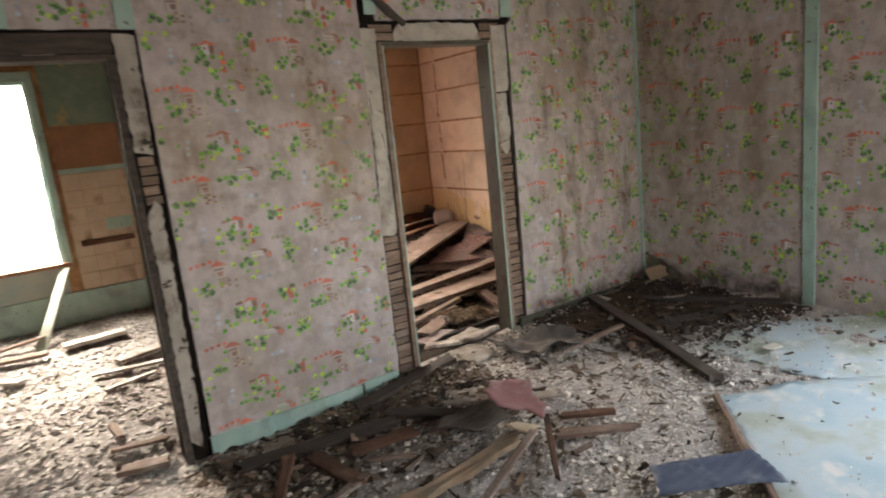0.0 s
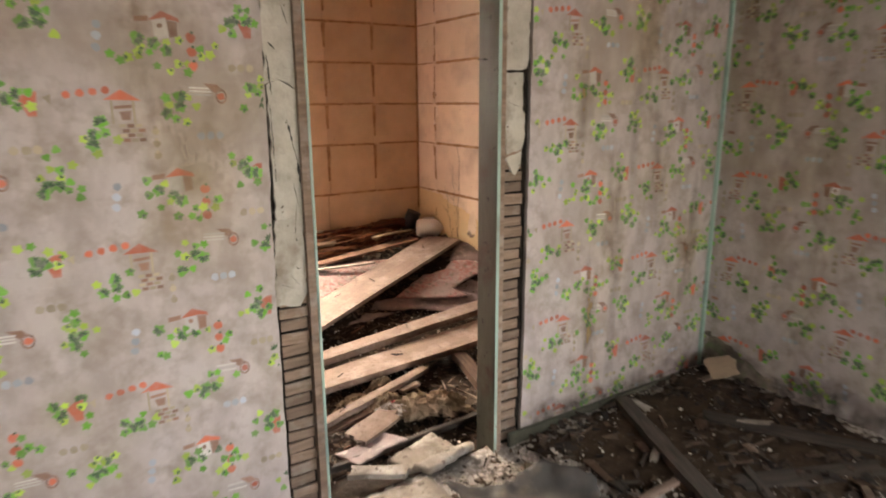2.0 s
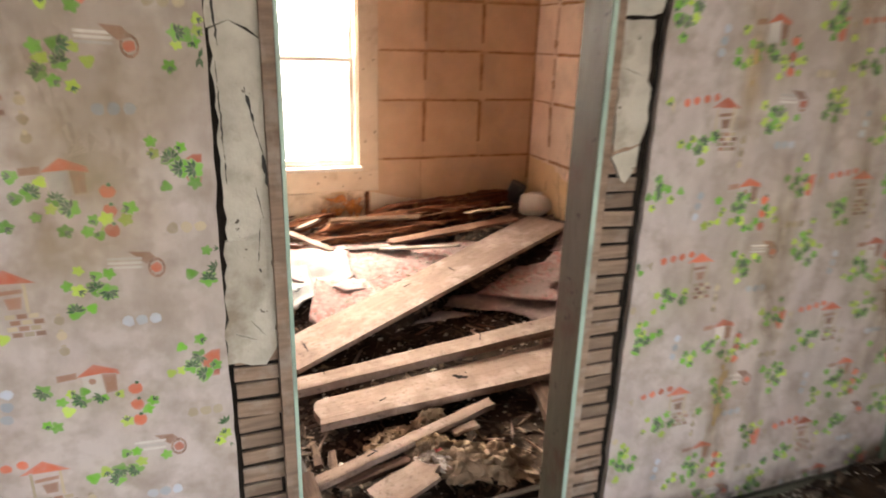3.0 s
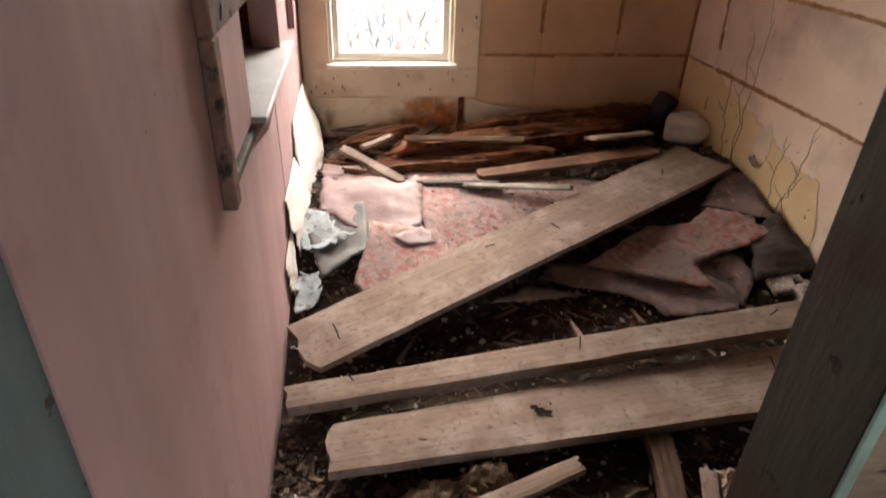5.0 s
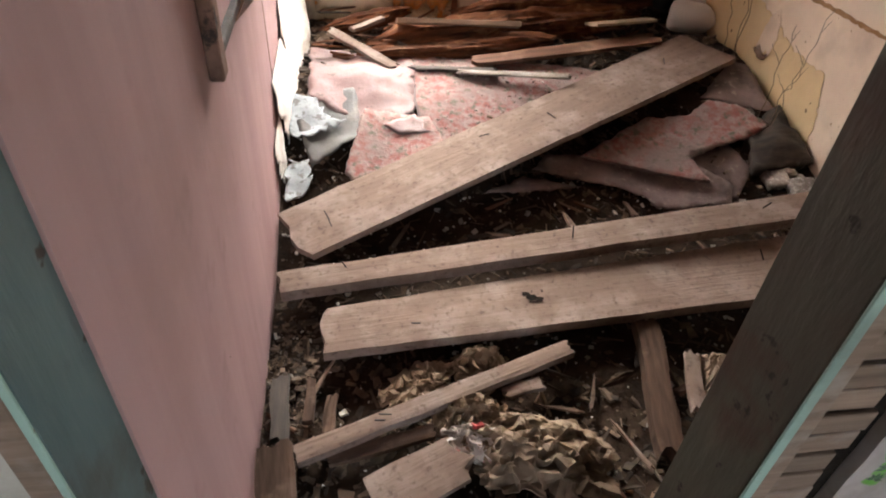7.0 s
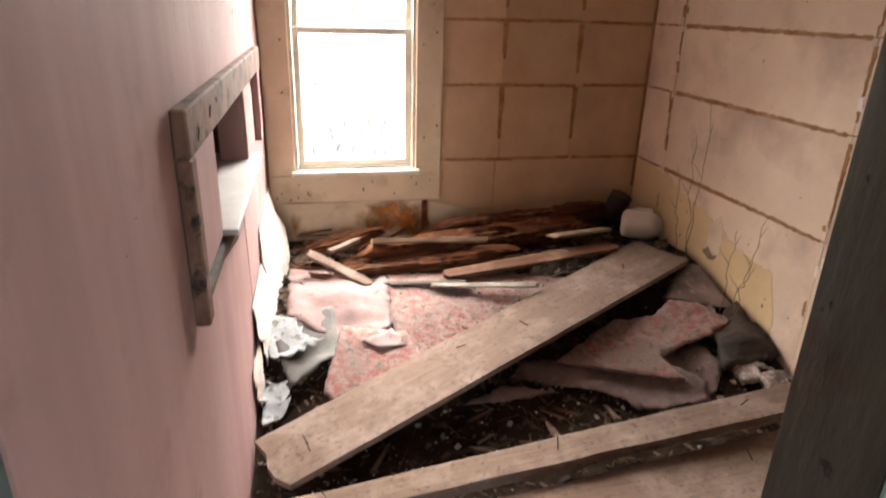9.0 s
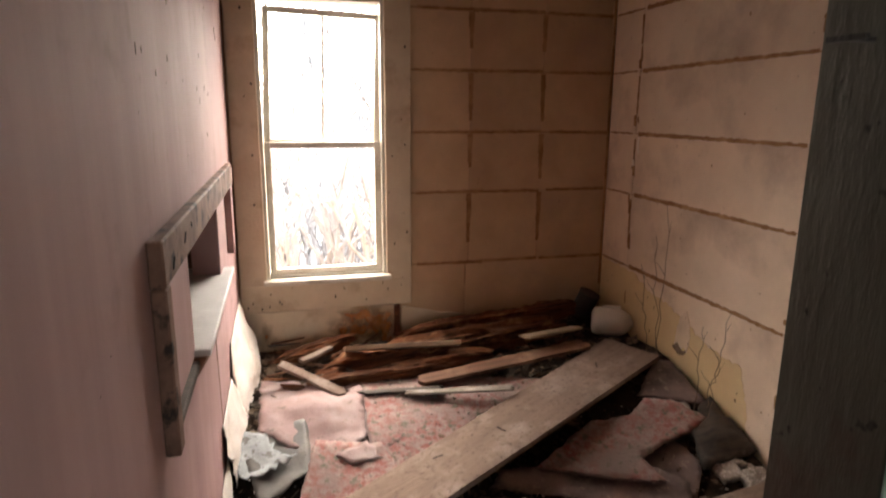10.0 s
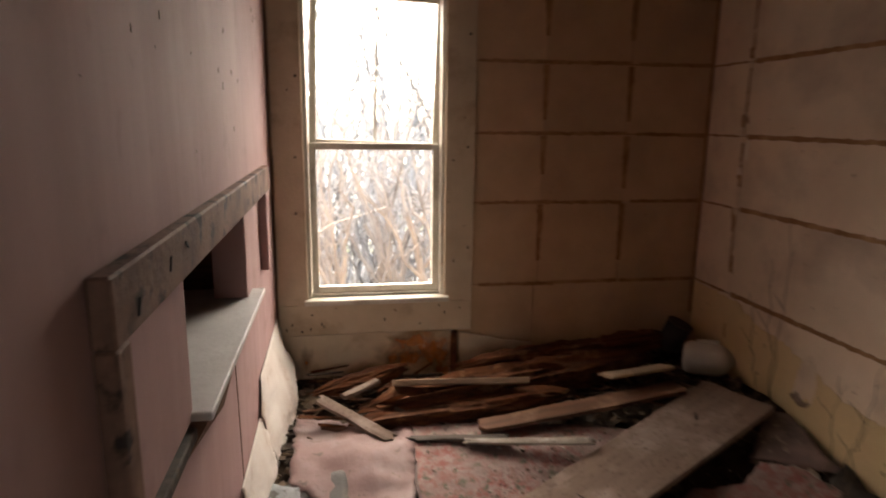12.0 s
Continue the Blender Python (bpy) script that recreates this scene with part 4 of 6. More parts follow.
n = 0
for v0, v1 in zip(SEAMS, SEAMS[1:]):
    cols = [1.86, 2.22, 2.672, 3.13] if v0 > 0.7 else [1.79, 2.20, 3.13]
    for u0, u1 in zip(cols, cols[1:]):
        n += 1
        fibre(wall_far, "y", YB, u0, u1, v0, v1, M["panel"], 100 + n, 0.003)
    side = [YK, 4.51, 5.735, 7.0, YB] if v0 > 0.7 else [YK, 5.735, YB]
    for u0, u1 in zip(side, side[1:]):
        n += 1
        fibre(wall_side, "x", 3.13, u0, u1, v0 - (0.35 if v0 < 0.7 else 0), v1, M["lit_pale_panel"], 200 + n, 0.003)
slab("yellowed_patch", [(YB - 0.01, -0.02), (YB - 0.01, 0.735), (6.9, 0.72), (6.76, 0.655), (6.56, 0.64), (6.21, 0.525), (5.97, 0.51), (5.90, 0.30), (5.93, -0.02)], "x", 3.13 - 0.003, 0.002, M["yellow"], wall_side, 0.02, 0.022, 390)
fibre(wall_far, "y", YB, XP, 1.86, 2.43, TOP, M["panel"], 391, 0.003)
fibre(wall_far, "y", YB, XP, 1.36, 0.12, 0.505, M["cream"], 392, 0.001)
fibre(wall_far, "y", YB, 1.36, 1.77, 0.12, 0.505, M["cream"], 393, 0.001)
for k, (u, v, ru, rv, q) in enumerate(((1.60, 0.41, 0.21, 0.14, 1.0), (1.68, 0.35, 0.11, 0.15, 1.0), (1.50, 0.37, 0.13, 0.11, 0.9), (1.0, 0.33, 0.06, 0.10, 0.6), (1.30, 0.30, 0.10, 0.06, 0.5))):
    wash_patch("rust_stain", on_y(YB - 0.003), u, v, ru, rv, M["rust_wash"], wall_far, 400 + k * 2.1, q)
flap = slab("loose_panel", [(1.80, 0.20), (2.17, 0.30), (2.19, 0.42), (2.05, 0.44), (1.80, 0.50)], "y", YB - 0.03, 0.01, M["cream"], wall_far, 0.04, 0.006, 3)
wash_patch("rust_stain", on_y(YB - 0.031), 2.0, 0.33, 0.14, 0.07, M["rust_wash"], wall_far, 431, 0.8)
part("upright_strip", boxes((1.755, 1.785, YB - 0.03, YB + 0.001, 0.25, 0.50), bevel=0.003), M["rot"], wall_far, "rusty upright strip at the panel's edge")
part("corner_strip", boxes((3.112, 3.1285, YB - 0.014, YB + 0.001, 0.55, TOP), bevel=0.004), M["seam"], wall_far, "dark ragged corner joint")


def joint(parent, axis, face, u0, v0, u1, v1, w0, w1, seed):
    """A rust-stained joint between two panels, a thin ragged strip of old glue."""
    d = Vector((v0 - v1, u1 - u0)).normalized() * 0.5
    slab("joint_strip", [(u0 + d.x * w0, v0 + d.y * w0), (u0 - d.x * w0, v0 - d.y * w0), (u1 - d.x * w1, v1 - d.y * w1), (u1 + d.x * w1, v1 + d.y * w1)], axis, face - 0.0032, 0.003, M["seam"], parent, 0.018, 0.007, seed)


jr = random.Random(3)
for row, (v0, v1) in enumerate(zip(SEAMS, SEAMS[1:])):
    for u in (2.22, 2.672):
        if row:
            joint(wall_far, "y", YB, u, v1 - 0.012, u + jr.uniform(-0.008, 0.008), v1 - jr.uniform(0.6, 0.9) * (v1 - v0) + 0.02, 0.034, 0.018, u + row)
    for u in (1.86, 2.22, 2.672):
        if row:
            joint(wall_far, "y", YB, u + jr.uniform(0.0, 0.06), v0, u + 0.45, v0 + jr.uniform(-0.004, 0.004), 0.016, 0.02, u * 3 + row)
    if row:
        joint(wall_side, "x", 3.13, 4.52, v0, 5.70, v0 + jr.uniform(-0.006, 0.006), 0.016, 0.022, 50 + row)
        joint(wall_side, "x", 3.13, 5.76, v0 + jr.uniform(-0.004, 0.004), 6.97, v0, 0.015, 0.024, 60 + row)
        joint(wall_side, "x", 3.13, 7.03, v0, 7.28, v0, 0.010, 0.010, 70 + row)
        joint(wall_side, "x", 3.13, 5.735, v1 - 0.03, 5.735, v1 - jr.uniform(0.6, 0.9) * (v1 - v0), 0.018, 0.01, 80 + row)
        joint(wall_side, "x", 3.13, 7.0, v1 - 0.03, 7.0, v1 - jr.uniform(0.5, 0.9) * (v1 - v0), 0.014, 0.01, 90 + row)

gr = random.Random(21)
for k in range(26):
    y = gr.choice((4.51, 7.0, 7.0, 5.735)) + gr.gauss(0, 0.012)
    z, a, b = gr.uniform(0.35, 2.3), gr.uniform(0.006, 0.016), gr.uniform(0.012, 0.05)
    slab("glue_spot", [(y - a, z - b), (y + a * 0.7, z - b * 0.8), (y + a, z + b * 0.6), (y - a * 0.5, z + b)], "x", 3.13 - 0.0045, 0.003, M[gr.choice(("peel", "seam", "seam"))], wall_side, 0.008, 0.006, 800 + k)

# ---- windows ----
def frame_bars(x0, x1, y0, y1, z0, z1, r):
    return [(x0, x0 + r, y0, y1, z0, z1), (x1 - r, x1, y0, y1, z0, z1), (x0 + r, x1 - r, y0, y1, z0, z0 + r), (x0 + r, x1 - r, y0, y1, z1 - r, z1)]


def window(number, x0, x1, z0, z1, mid, mats, label, muntin, side=0.135, head=0.17, tilt=0.0):
    """A sash window in the far wall: casing, sill, apron, two sashes with panes."""
    w = structure(thing("window_%d" % number, label, "window"), label, "window")
    y = YB
    part("window_frame", boxes((x0 - 0.001, x0 + 0.022, y - 0.002, y + 0.15, z0, z1), (x1 - 0.022, x1 + 0.001, y - 0.002, y + 0.15, z0, z1), (x0 + 0.022, x1 - 0.022, y - 0.002, y + 0.15, z1 - 0.02, z1), (x0 + 0.022, x1 - 0.022, y + 0.03, y + 0.17, z0 - 0.01, z0 + 0.012), bevel=0.002), mats[0], w)
    if side:
        part("casing", boxes((max(x0 - side, XP + 0.004) if x0 > 0 else x0 - side, x0 + 0.004, y - 0.022, y + 0.001, z0 - 0.03, z1 + 0.001), bevel=0.004), mats[1], w)
        part("casing", boxes((x1 - 0.004, x1 + side, y - 0.022, y + 0.001, z0 - 0.03, z1 + 0.001), bevel=0.004), mats[1], w)
        part("head_casing", boxes((max(x0 - side, XP + 0.004) if x0 > 0 else x0 - side, x1 + side + 0.01, y - 0.024, y + 0.001, z1, z1 + head), bevel=0.004), mats[1], w)
        part("window_sill", boxes((x0 - 0.015, x1 + 0.02, y - 0.05, y + 0.06, z0 - 0.028, z0), bevel=0.005), mats[0], w)
        part("apron", boxes((max(x0 - side, XP + 0.004) if x0 > 0 else x0 - side, x1 + side, y - 0.021, y + 0.001, z0 - 0.19, z0 - 0.03), bevel=0.004), mats[1], w)
    if number == 2:
        return w
    lower = part("sash", boxes(*frame_bars(x0 + 0.024, x1 - 0.024, y + 0.045, y + 0.075, z0 + 0.014, mid + 0.02, 0.034), bevel=0.003), mats[0], w)
    part("pane", boxes((x0 + 0.056, x1 - 0.056, y + 0.058, y + 0.061, z0 + 0.046, mid - 0.012)), M["glass"], lower).visible_shadow = False
    upper = part("sash", boxes(*frame_bars(-0.5 * (x1 - x0) + 0.024, 0.5 * (x1 - x0) - 0.024, 0, 0.03, 0, z1 - mid - 0.05, 0.034), bevel=0.003), mats[0], w)
    upper.matrix_basis = pose(0.5 * (x0 + x1), y + 0.08, mid - 0.005, 0, tilt, 0)
    if muntin:
        part("muntin", boxes((-0.006, 0.006, 0.004, 0.022, 0.034, z1 - mid - 0.084), bevel=0.002), mats[0], upper)
    part("pane", boxes((-0.5 * (x1 - x0) + 0.056, 0.5 * (x1 - x0) - 0.056, 0.013, 0.016, 0.032, z1 - mid - 0.082)), M["glass"], upper).visible_shadow = False
    return w


window(1, WX0, WX1, WZ0, WZ1, 1.455, (M["white"], M["cream"]), "old cream sash window, upper sash slipped and crooked", True, 0.145, 0.17, 1.9)
window(2, KX0, KX1, KZ0, KZ1, 1.42, (M["aqua"], M["aqua"]), "kitchen window with pale aqua frame and bare brown sill", False, 0.0)
structure(part("trim_casing", boxes((KX1, KX1 + 0.065, YB - 0.02, YB + 0.001, KZ0 - 0.03, 2.30), (KX0, KX1, YB - 0.02, YB + 0.001, KZ1, 2.30), bevel=0.004), M["aqua"]), "aqua kitchen window casing", "casing")
structure(part("trim_sill", boxes((KX0, KX1 + 0.06, YB - 0.05, YB + 0.04, KZ0 - 0.035, KZ0), bevel=0.004), M["kbrown"]), "bare brown kitchen window sill", "sill")
rod = thing("curtain_rod", "thin tarnished curtain rod over the window", "curtain rod")
bm = bmesh.new()
bmesh.ops.create_cone(bm, cap_ends=True, segments=8, radius1=0.006, radius2=0.006, depth=0.80)
part("rod", bm, M["rodm"], rod).matrix_basis = pose(1.38, YB - 0.045, 2.292, 0, 90, 0)
part("bracket", boxes((0.985, 0.995, YB - 0.05, YB - 0.023, 2.28, 2.305)), M["black"], rod)
part("bracket", boxes((1.775, 1.785, YB - 0.05, YB - 0.023, 2.28, 2.305)), M["black"], rod)

er = random.Random(31)
for k in range(22):
    on_apron = k < 12
    x = er.uniform(0.90, 1.84) if on_apron else er.choice((er.uniform(0.89, 1.0), er.uniform(1.74, 1.85)))
    z = er.uniform(0.53, 0.65) if on_apron else er.uniform(0.75, 2.2)
    a, b = er.uniform(0.003, 0.007), er.uniform(0.004, 0.012)
    slab("nail_mark", [(x - a, z - b * 0.4), (x + a * 0.6, z - b), (x + a, z + b * 0.3), (x - a * 0.2, z + b)], "y", YB - 0.0235, 0.002, M["dark"], wall_far, 0.004, 0.003, 900 + k)

# ---- kitchen far wall linings ----
for name, o, mat, d in (("green_paper", rect(-0.76, XK, 1.83, 2.40), "kgreen", 0.0), ("brown_board", rect(-0.76, 0.2, 1.455, 1.825), "kbrown", -0.004), ("green_strip", rect(-0.76, XK, 1.405, 1.45), "aqua", -0.006),
                        ("blue_paper", rect(-3.05, -0.86, 0.2, 0.595), "kblue", 0.0), ("upper_paper", rect(-3.05, XK, 2.41, TOP), "kgreen", 0.0)):
    slab(name, o, "y", YB + d, 0.012 - d, M[mat], wall_far, 0.05, 0.003, 7)
for i in range(9):
    for j in range(7):
        u0, v0 = -0.76 + i * 0.152, 0.345 + j * 0.151
        slab("tile", rect(u0 + 0.002, u0 + 0.15, v0 + 0.002, v0 + 0.149), "y", YB - 0.001, 0.012, M["ktile"], wall_far)
structure(part("baseboard_kitchen", boxes((-3.05, XK, YB - 0.022, YB, 0.0, 0.345), bevel=0.004), M["aqua"]), "tall pale green skirting board in the kitchen", "skirting board")
shelf = thing("knife_rack", "dark narrow wooden strip fixed to the kitchen wall", "rack")
part("strip", boxes((-0.70, -0.26, YB - 0.03, YB - 0.002, 0.745, 0.79), bevel=0.004), M["brown"], shelf)
part("patch", boxes((-0.47, -0.25, YB - 0.006, YB - 0.002, 0.86, 0.97), bevel=0.002), M["aqua"], shelf, "pale aqua patch")

# ---- pink partition with the serving hatch ----
HY0, HY1, HZ0, HZ1 = 5.47, 6.30, 1.0, 1.285
wall_pink = structure(part("wall_pink", boxes((XK, XP, YK + 0.001, HY0, -0.4, TOP), (XK, XP, HY1, YB + 0.012, -0.4, TOP), (XK, XP, HY0, HY1, -0.4, HZ0), (XK, XP, HY0, HY1, HZ1, TOP)), M["pink"]), "glossy dusty-pink painted partition wall", "wall")
hatch = thing("serving_hatch", "boxy serving hatch framed in worn pink boards", "hatch")
part("top_rail", boxes((XP, XP + 0.032, 5.03, 6.95, 1.295, 1.395), bevel=0.004), M["worn_pink"], hatch)
part("stile", boxes((XP, XP + 0.032, 5.03, 5.085, 0.925, 1.295), bevel=0.004), M["worn_pink"], hatch)
part("side_panel", boxes((XP, XP + 0.012, 5.085, HY0, 0.985, 1.293), bevel=0.002), M["pink"], hatch)
part("side_panel", boxes((XP, XP + 0.012, HY1, 6.62, 0.985, 1.293), bevel=0.002), M["pink"], hatch)
part("end_stile", boxes((XP, XP + 0.032, 6.78, 6.86, 0.98, 1.295), bevel=0.004), M["pink"], hatch)
part("shelf", boxes((0.50, XP + 0.055, HY0 - 0.02, HY1 + 0.12, 0.985, 1.004), bevel=0.003), M["grey_paint"], hatch, "grey-white painted hatch shelf")
part("lower_rail", boxes((XP, XP + 0.026, 5.085, HY0 - 0.03, 0.955, 0.98), bevel=0.003), M["dark"], hatch, "dark splintered lower rail")
bm = bmesh.new()
vs = [bm.verts.new(p) for p in ((XP, 5.46, 0.984), (XP + 0.045, 5.46, 0.984), (XP, 5.46, 0.90), (XP, 5.85, 0.984), (XP + 0.045, 5.85, 0.984), (XP, 5.85, 0.83))]
for f in ((0, 1, 2), (3, 5, 4), (0, 3, 4, 1), (1, 4, 5, 2), (0, 2, 5, 3)):
    bm.faces.new([vs[i] for i in f])
bmesh.ops.recalc_face_normals(bm, faces=bm.faces)
part("bracket", bm, M["brown"], hatch)
part("hatch_lining", boxes((0.40, 0.41, HY0 - 0.05, HY1 + 0.15, 0.95, 1.33), (0.41, XK, HY0 - 0.05, HY0 - 0.03, 0.95, 1.33), (0.41, XK, HY1 + 0.13, HY1 + 0.15, 0.95, 1.33), (0.41, XK, HY0 - 0.03, HY1 + 0.13, 1.31, 1.33)), M["brown"], hatch, "brown boarded inside of the hatch")
for y, z, a in ((5.30, 1.35, 20), (5.42, 1.36, 60), (5.12, 1.33, 10)):
    bm = bmesh.new()
    bmesh.ops.create_cone(bm, cap_ends=True, segments=6, radius1=0.0018, radius2=0.0018, depth=0.03)
    part("nail", bm, M["black"], hatch, "bent nail").matrix_basis = pose(XP + 0.036, y, z, a, 10, 0)


slab("wall_crack", [(6.04, 0.98), (6.052, 0.98), (6.09, 0.55), (6.13, 0.12), (6.118, 0.12), (6.08, 0.55)], "x", XP + 0.0012, -0.001, M["brown"], wall_pink, 0.03, 0.003, 9)
nr = random.Random(12)
for k in range(16):
    y, z = nr.uniform(4.4, 6.6), nr.uniform(0.4, 2.4)
    bm = bmesh.new()
    bmesh.ops.create_circle(bm, cap_ends=True, segments=7, radius=nr.uniform(0.002, 0.004))
    part("nail_hole", bm, M["dark"], wall_pink).matrix_basis = pose(XP + 0.0008, y, z, 0, 90, 0) 


for k in range(34):
    y, z, h = nr.uniform(5.1, 6.95), nr.uniform(1.5, 2.45), nr.uniform(0.005, 0.028)
    slab("scuff", [(y, z), (y + 0.0035, z), (y + 0.004, z + h), (y + 0.001, z + h)], "x", XP + 0.0012, -0.001, M["dark"], wall_pink, 0.006, 0.0015, 700 + k)

# ---- sheets and scraps that follow the heap ----
def scrap(name, outline, mat, label, category, lift=0.02, thick=0.004, curl=0.0, step=0.03, ragged=0.012, seed=1, rough=0.012, rise=None, backing=False):
    """A torn sheet over the heap: an outline in plan, filled by a grid, with a thickness and curled rims."""
    xs, ys = [p[0] for p in outline], [p[1] for p in outline]
    torn = edge_run(outline, 0.022, ragged, seed)
    pts = [Vector(p) for p in torn]
    r = random.Random(seed)
    y = min(ys)
    while y < max(ys):
        x = min(xs)
        while x < max(xs):
            q = (x + r.uniform(-0.3, 0.3) * step, y + r.uniform(-0.3, 0.3) * step)
            if inside(*q, torn) and min(math.hypot(q[0] - a, q[1] - b) for a, b in torn) > step * 0.45:
                pts.append(Vector(q))
            x += step
        y += step
    n = len(torn)
    flat, _, faces, _, _, _ = geometry.delaunay_2d_cdt(pts, [(i, (i + 1) % n) for i in range(n)], [], 1, 1e-5)
    verts = []
    for x, y in flat:
        near = min(math.hypot(x - a, y - b) for a, b in torn)
        z = height(x, y) + lift + rough * noise.noise(Vector((x * 5 + seed, y * 5, seed))) + rough * 0.4 * noise.noise(Vector((x * 16 + seed, y * 16, seed)))
        z += curl * smooth(1 - near / 0.09) * (0.5 + noise.noise(Vector((x * 4, y * 4, seed + 7))))
        verts.append((x, y, z + (rise(x, y) if rise else 0)))
    ob = data_part(name, verts, faces, mat, shade=True)
    md = ob.modifiers.new("thickness", "SOLIDIFY")
    md.thickness, md.offset = thick, -1
    if backing:
        cx, cy = sum(xs) / len(xs), sum(ys) / len(ys)
        low = [(cx + (x - cx) * 1.025, cy + (y - cy) * 1.025, z - thick - 0.0015) for x, y, z in verts]
        under = data_part("felt_backing", low, faces, M["felt"], ob, shade=True)
        under.modifiers.new("thickness", "SOLIDIFY").thickness = 0.003
        tagged(under, "dark felt backing showing at the torn rim")
    return tagged(ob, label, category)


# ---- back room: fallen boards and litter ----
def lay(name, a, b, width, thick, mat, label, lift=0.03, lift_b=None, **more):
    """A board laid on the rubble between two points of the plan."""
    return plank(name, (*a, height(*a) + lift), (*b, height(*b) + (lift if lift_b is None else lift_b)), width, thick, mat, label, **more)


BOARDS = "boards fallen in the back room"
plank("plank", (0.915, 5.562, 0.10), (2.95, 6.58, 0.405), 0.285, 0.03, M["board"], "wide weathered grey board lying across the room's litter", group=BOARDS, nails=5, ragged=0.03, wobble=0.0022, taper=1.17)
plank("plank", (0.888, 5.332, 0.085), (3.08, 5.528, 0.20), 0.102, 0.045, M["board"], "narrow weathered board lying over bare soil", group=BOARDS, nails=3, wobble=0.0022, taper=1.5)
p2 = plank("plank", (1.03, 5.118, 0.065), (3.08, 5.298, 0.115), 0.185, 0.04, M["board"], "broad weathered board with a gnarled knot hole", group=BOARDS, nails=2, taper=1.75, ragged=0.035, wobble=0.0022)
# knot holes are flat discs, the shade of their depth put into the colour
for x, y, r in ((0.70, 0.008, 0.017), (0.722, -0.004, 0.013), (0.684, 0.028, 0.012), (0.745, 0.03, 0.006), (0.71, 0.034, 0.005)):
    bm = bmesh.new()
    bmesh.ops.create_circle(bm, cap_ends=True, segments=15, radius=r)
    for v in bm.verts:
        v.co += Vector(jitter(v.co, 140, 0.011))
        v.co.z = 0.0
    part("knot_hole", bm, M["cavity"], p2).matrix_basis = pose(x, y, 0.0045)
plank("stick", (0.955, 4.695, 0.045), (1.81, 4.985, 0.07), 0.055, 0.03, M["board"], "thin grey batten lying across torn cloth", "stick", nails=2, wobble=0.0025)
plank("broken_board", (1.43, 4.66, 0.055), (1.13, 4.545, 0.02), 0.14, 0.02, M["board"], "short splintered grey board end", "board", ragged=0.11, wobble=0.003)
plank("stick", (1.05, 4.70, 0.015), (1.35, 4.75, 0.03), 0.045, 0.02, M["rotlath"], "short brown lath on the soil", "stick")
plank("stick", (1.56, 4.845, 0.04), (1.69, 4.87, 0.05), 0.045, 0.02, M["board"], "short sawn wood offcut on soil", "stick")
plank("post", (2.105, 5.10, 0.06), (1.99, 4.60, 0.03), 0.075, 0.05, M["rotlath"], "split brown floor joist end on the soil", "post", ragged=0.04)
plank("post", (2.20, 4.96, 0.05), (2.13, 4.72, 0.03), 0.05, 0.02, M["board"], "pale broken splint beside the joist", "stick", ragged=0.05)
plank("stick", (0.915, 5.0, 0.02), (0.925, 4.74, 0.04), 0.05, 0.02, M["dark"], "dark rotten stub against the pink wall", "stick", ragged=0.03)
plank("stick", (1.0, 4.98, 0.01), (1.0, 4.80, 0.03), 0.03, 0.018, M["rotlath"], "small upright brown wood stub", "stick")
plank("stick", (1.07, 4.92, 0.01), (1.05, 4.75, 0.03), 0.028, 0.015, M["rotlath"], "small brown splint on soil", "stick")
plank("broken_board", (0.92, 4.735, 0.075), (0.945, 4.40, 0.03), 0.1, 0.02, M["rotlath"], "reddish broken board by the doorway", "board", ragged=0.03)
plank("threshold_board", (0.87, 4.42, 0.0), (1.9, 4.47, 0.01), 0.03, 0.03, M["dark"], "dark floor edge at the doorway", "threshold")
plank("stick", (2.02, 5.46, 0.055), (1.98, 5.66, 0.085), 0.045, 0.012, M["board"], "pointed wood splinter sticking out of soil", "stick", taper=0.25)

# far end
def rotten(name, a, b, width, thick, label, seed):
    """A beam rotted into long fibres: a ragged bar whose surface breaks up in ridges along the grain, split at its ends."""
    a, b = Vector(a), Vector(b)
    d = b - a
    n, m = int(d.length / 0.012), 30
    verts, faces = [], []
    for i in range(n + 1):
        u = i / n
        x = u * d.length
        fade = min(1.0, min(u, 1 - u) * d.length / 0.16)
        for k in range(m):
            t = 6.2832 * k / m
            c, q = math.cos(t), math.sin(t)
            rim = 1 / max(abs(c), abs(q)) * 0.86
            fibre_ = noise.noise(Vector((x * 3.2, c * 6 + seed, q * 6))) * 0.42 + noise.noise(Vector((x * 9, c * 15, q * 15 + seed))) * 0.24 + noise.noise(Vector((x * 30, c * 24, q * 24 + seed))) * 0.10
            r = rim * (1 + fibre_) * (0.35 + 0.65 * smooth(fade + 0.3 * noise.noise(Vector((c * 4, q * 4, seed)))))
            shift = 0.10 * noise.noise(Vector((c * 7, q * 7, seed + 5))) * (1 - fade)
            verts.append((x + shift, c * width * 0.5 * r, q * thick * 0.5 * r - thick * 0.5))
    for i in range(n):
        for k in range(m):
            faces.append((i * m + k, i * m + (k + 1) % m, (i + 1) * m + (k + 1) % m, (i + 1) * m + k))
    faces.append(tuple(range(m))[::-1])
    faces.append(tuple(range(n * m, n * m + m)))
    ob = data_part(name, verts, faces, M["rot"])
    x = d.normalized()
    y = Vector((0, 0, 1)).cross(x).normalized()
    ob.matrix_basis = Matrix.Translation(a) @ Matrix((x, y, x.cross(y))).transposed().to_4x4()
    return tagged(ob, label, "beam")


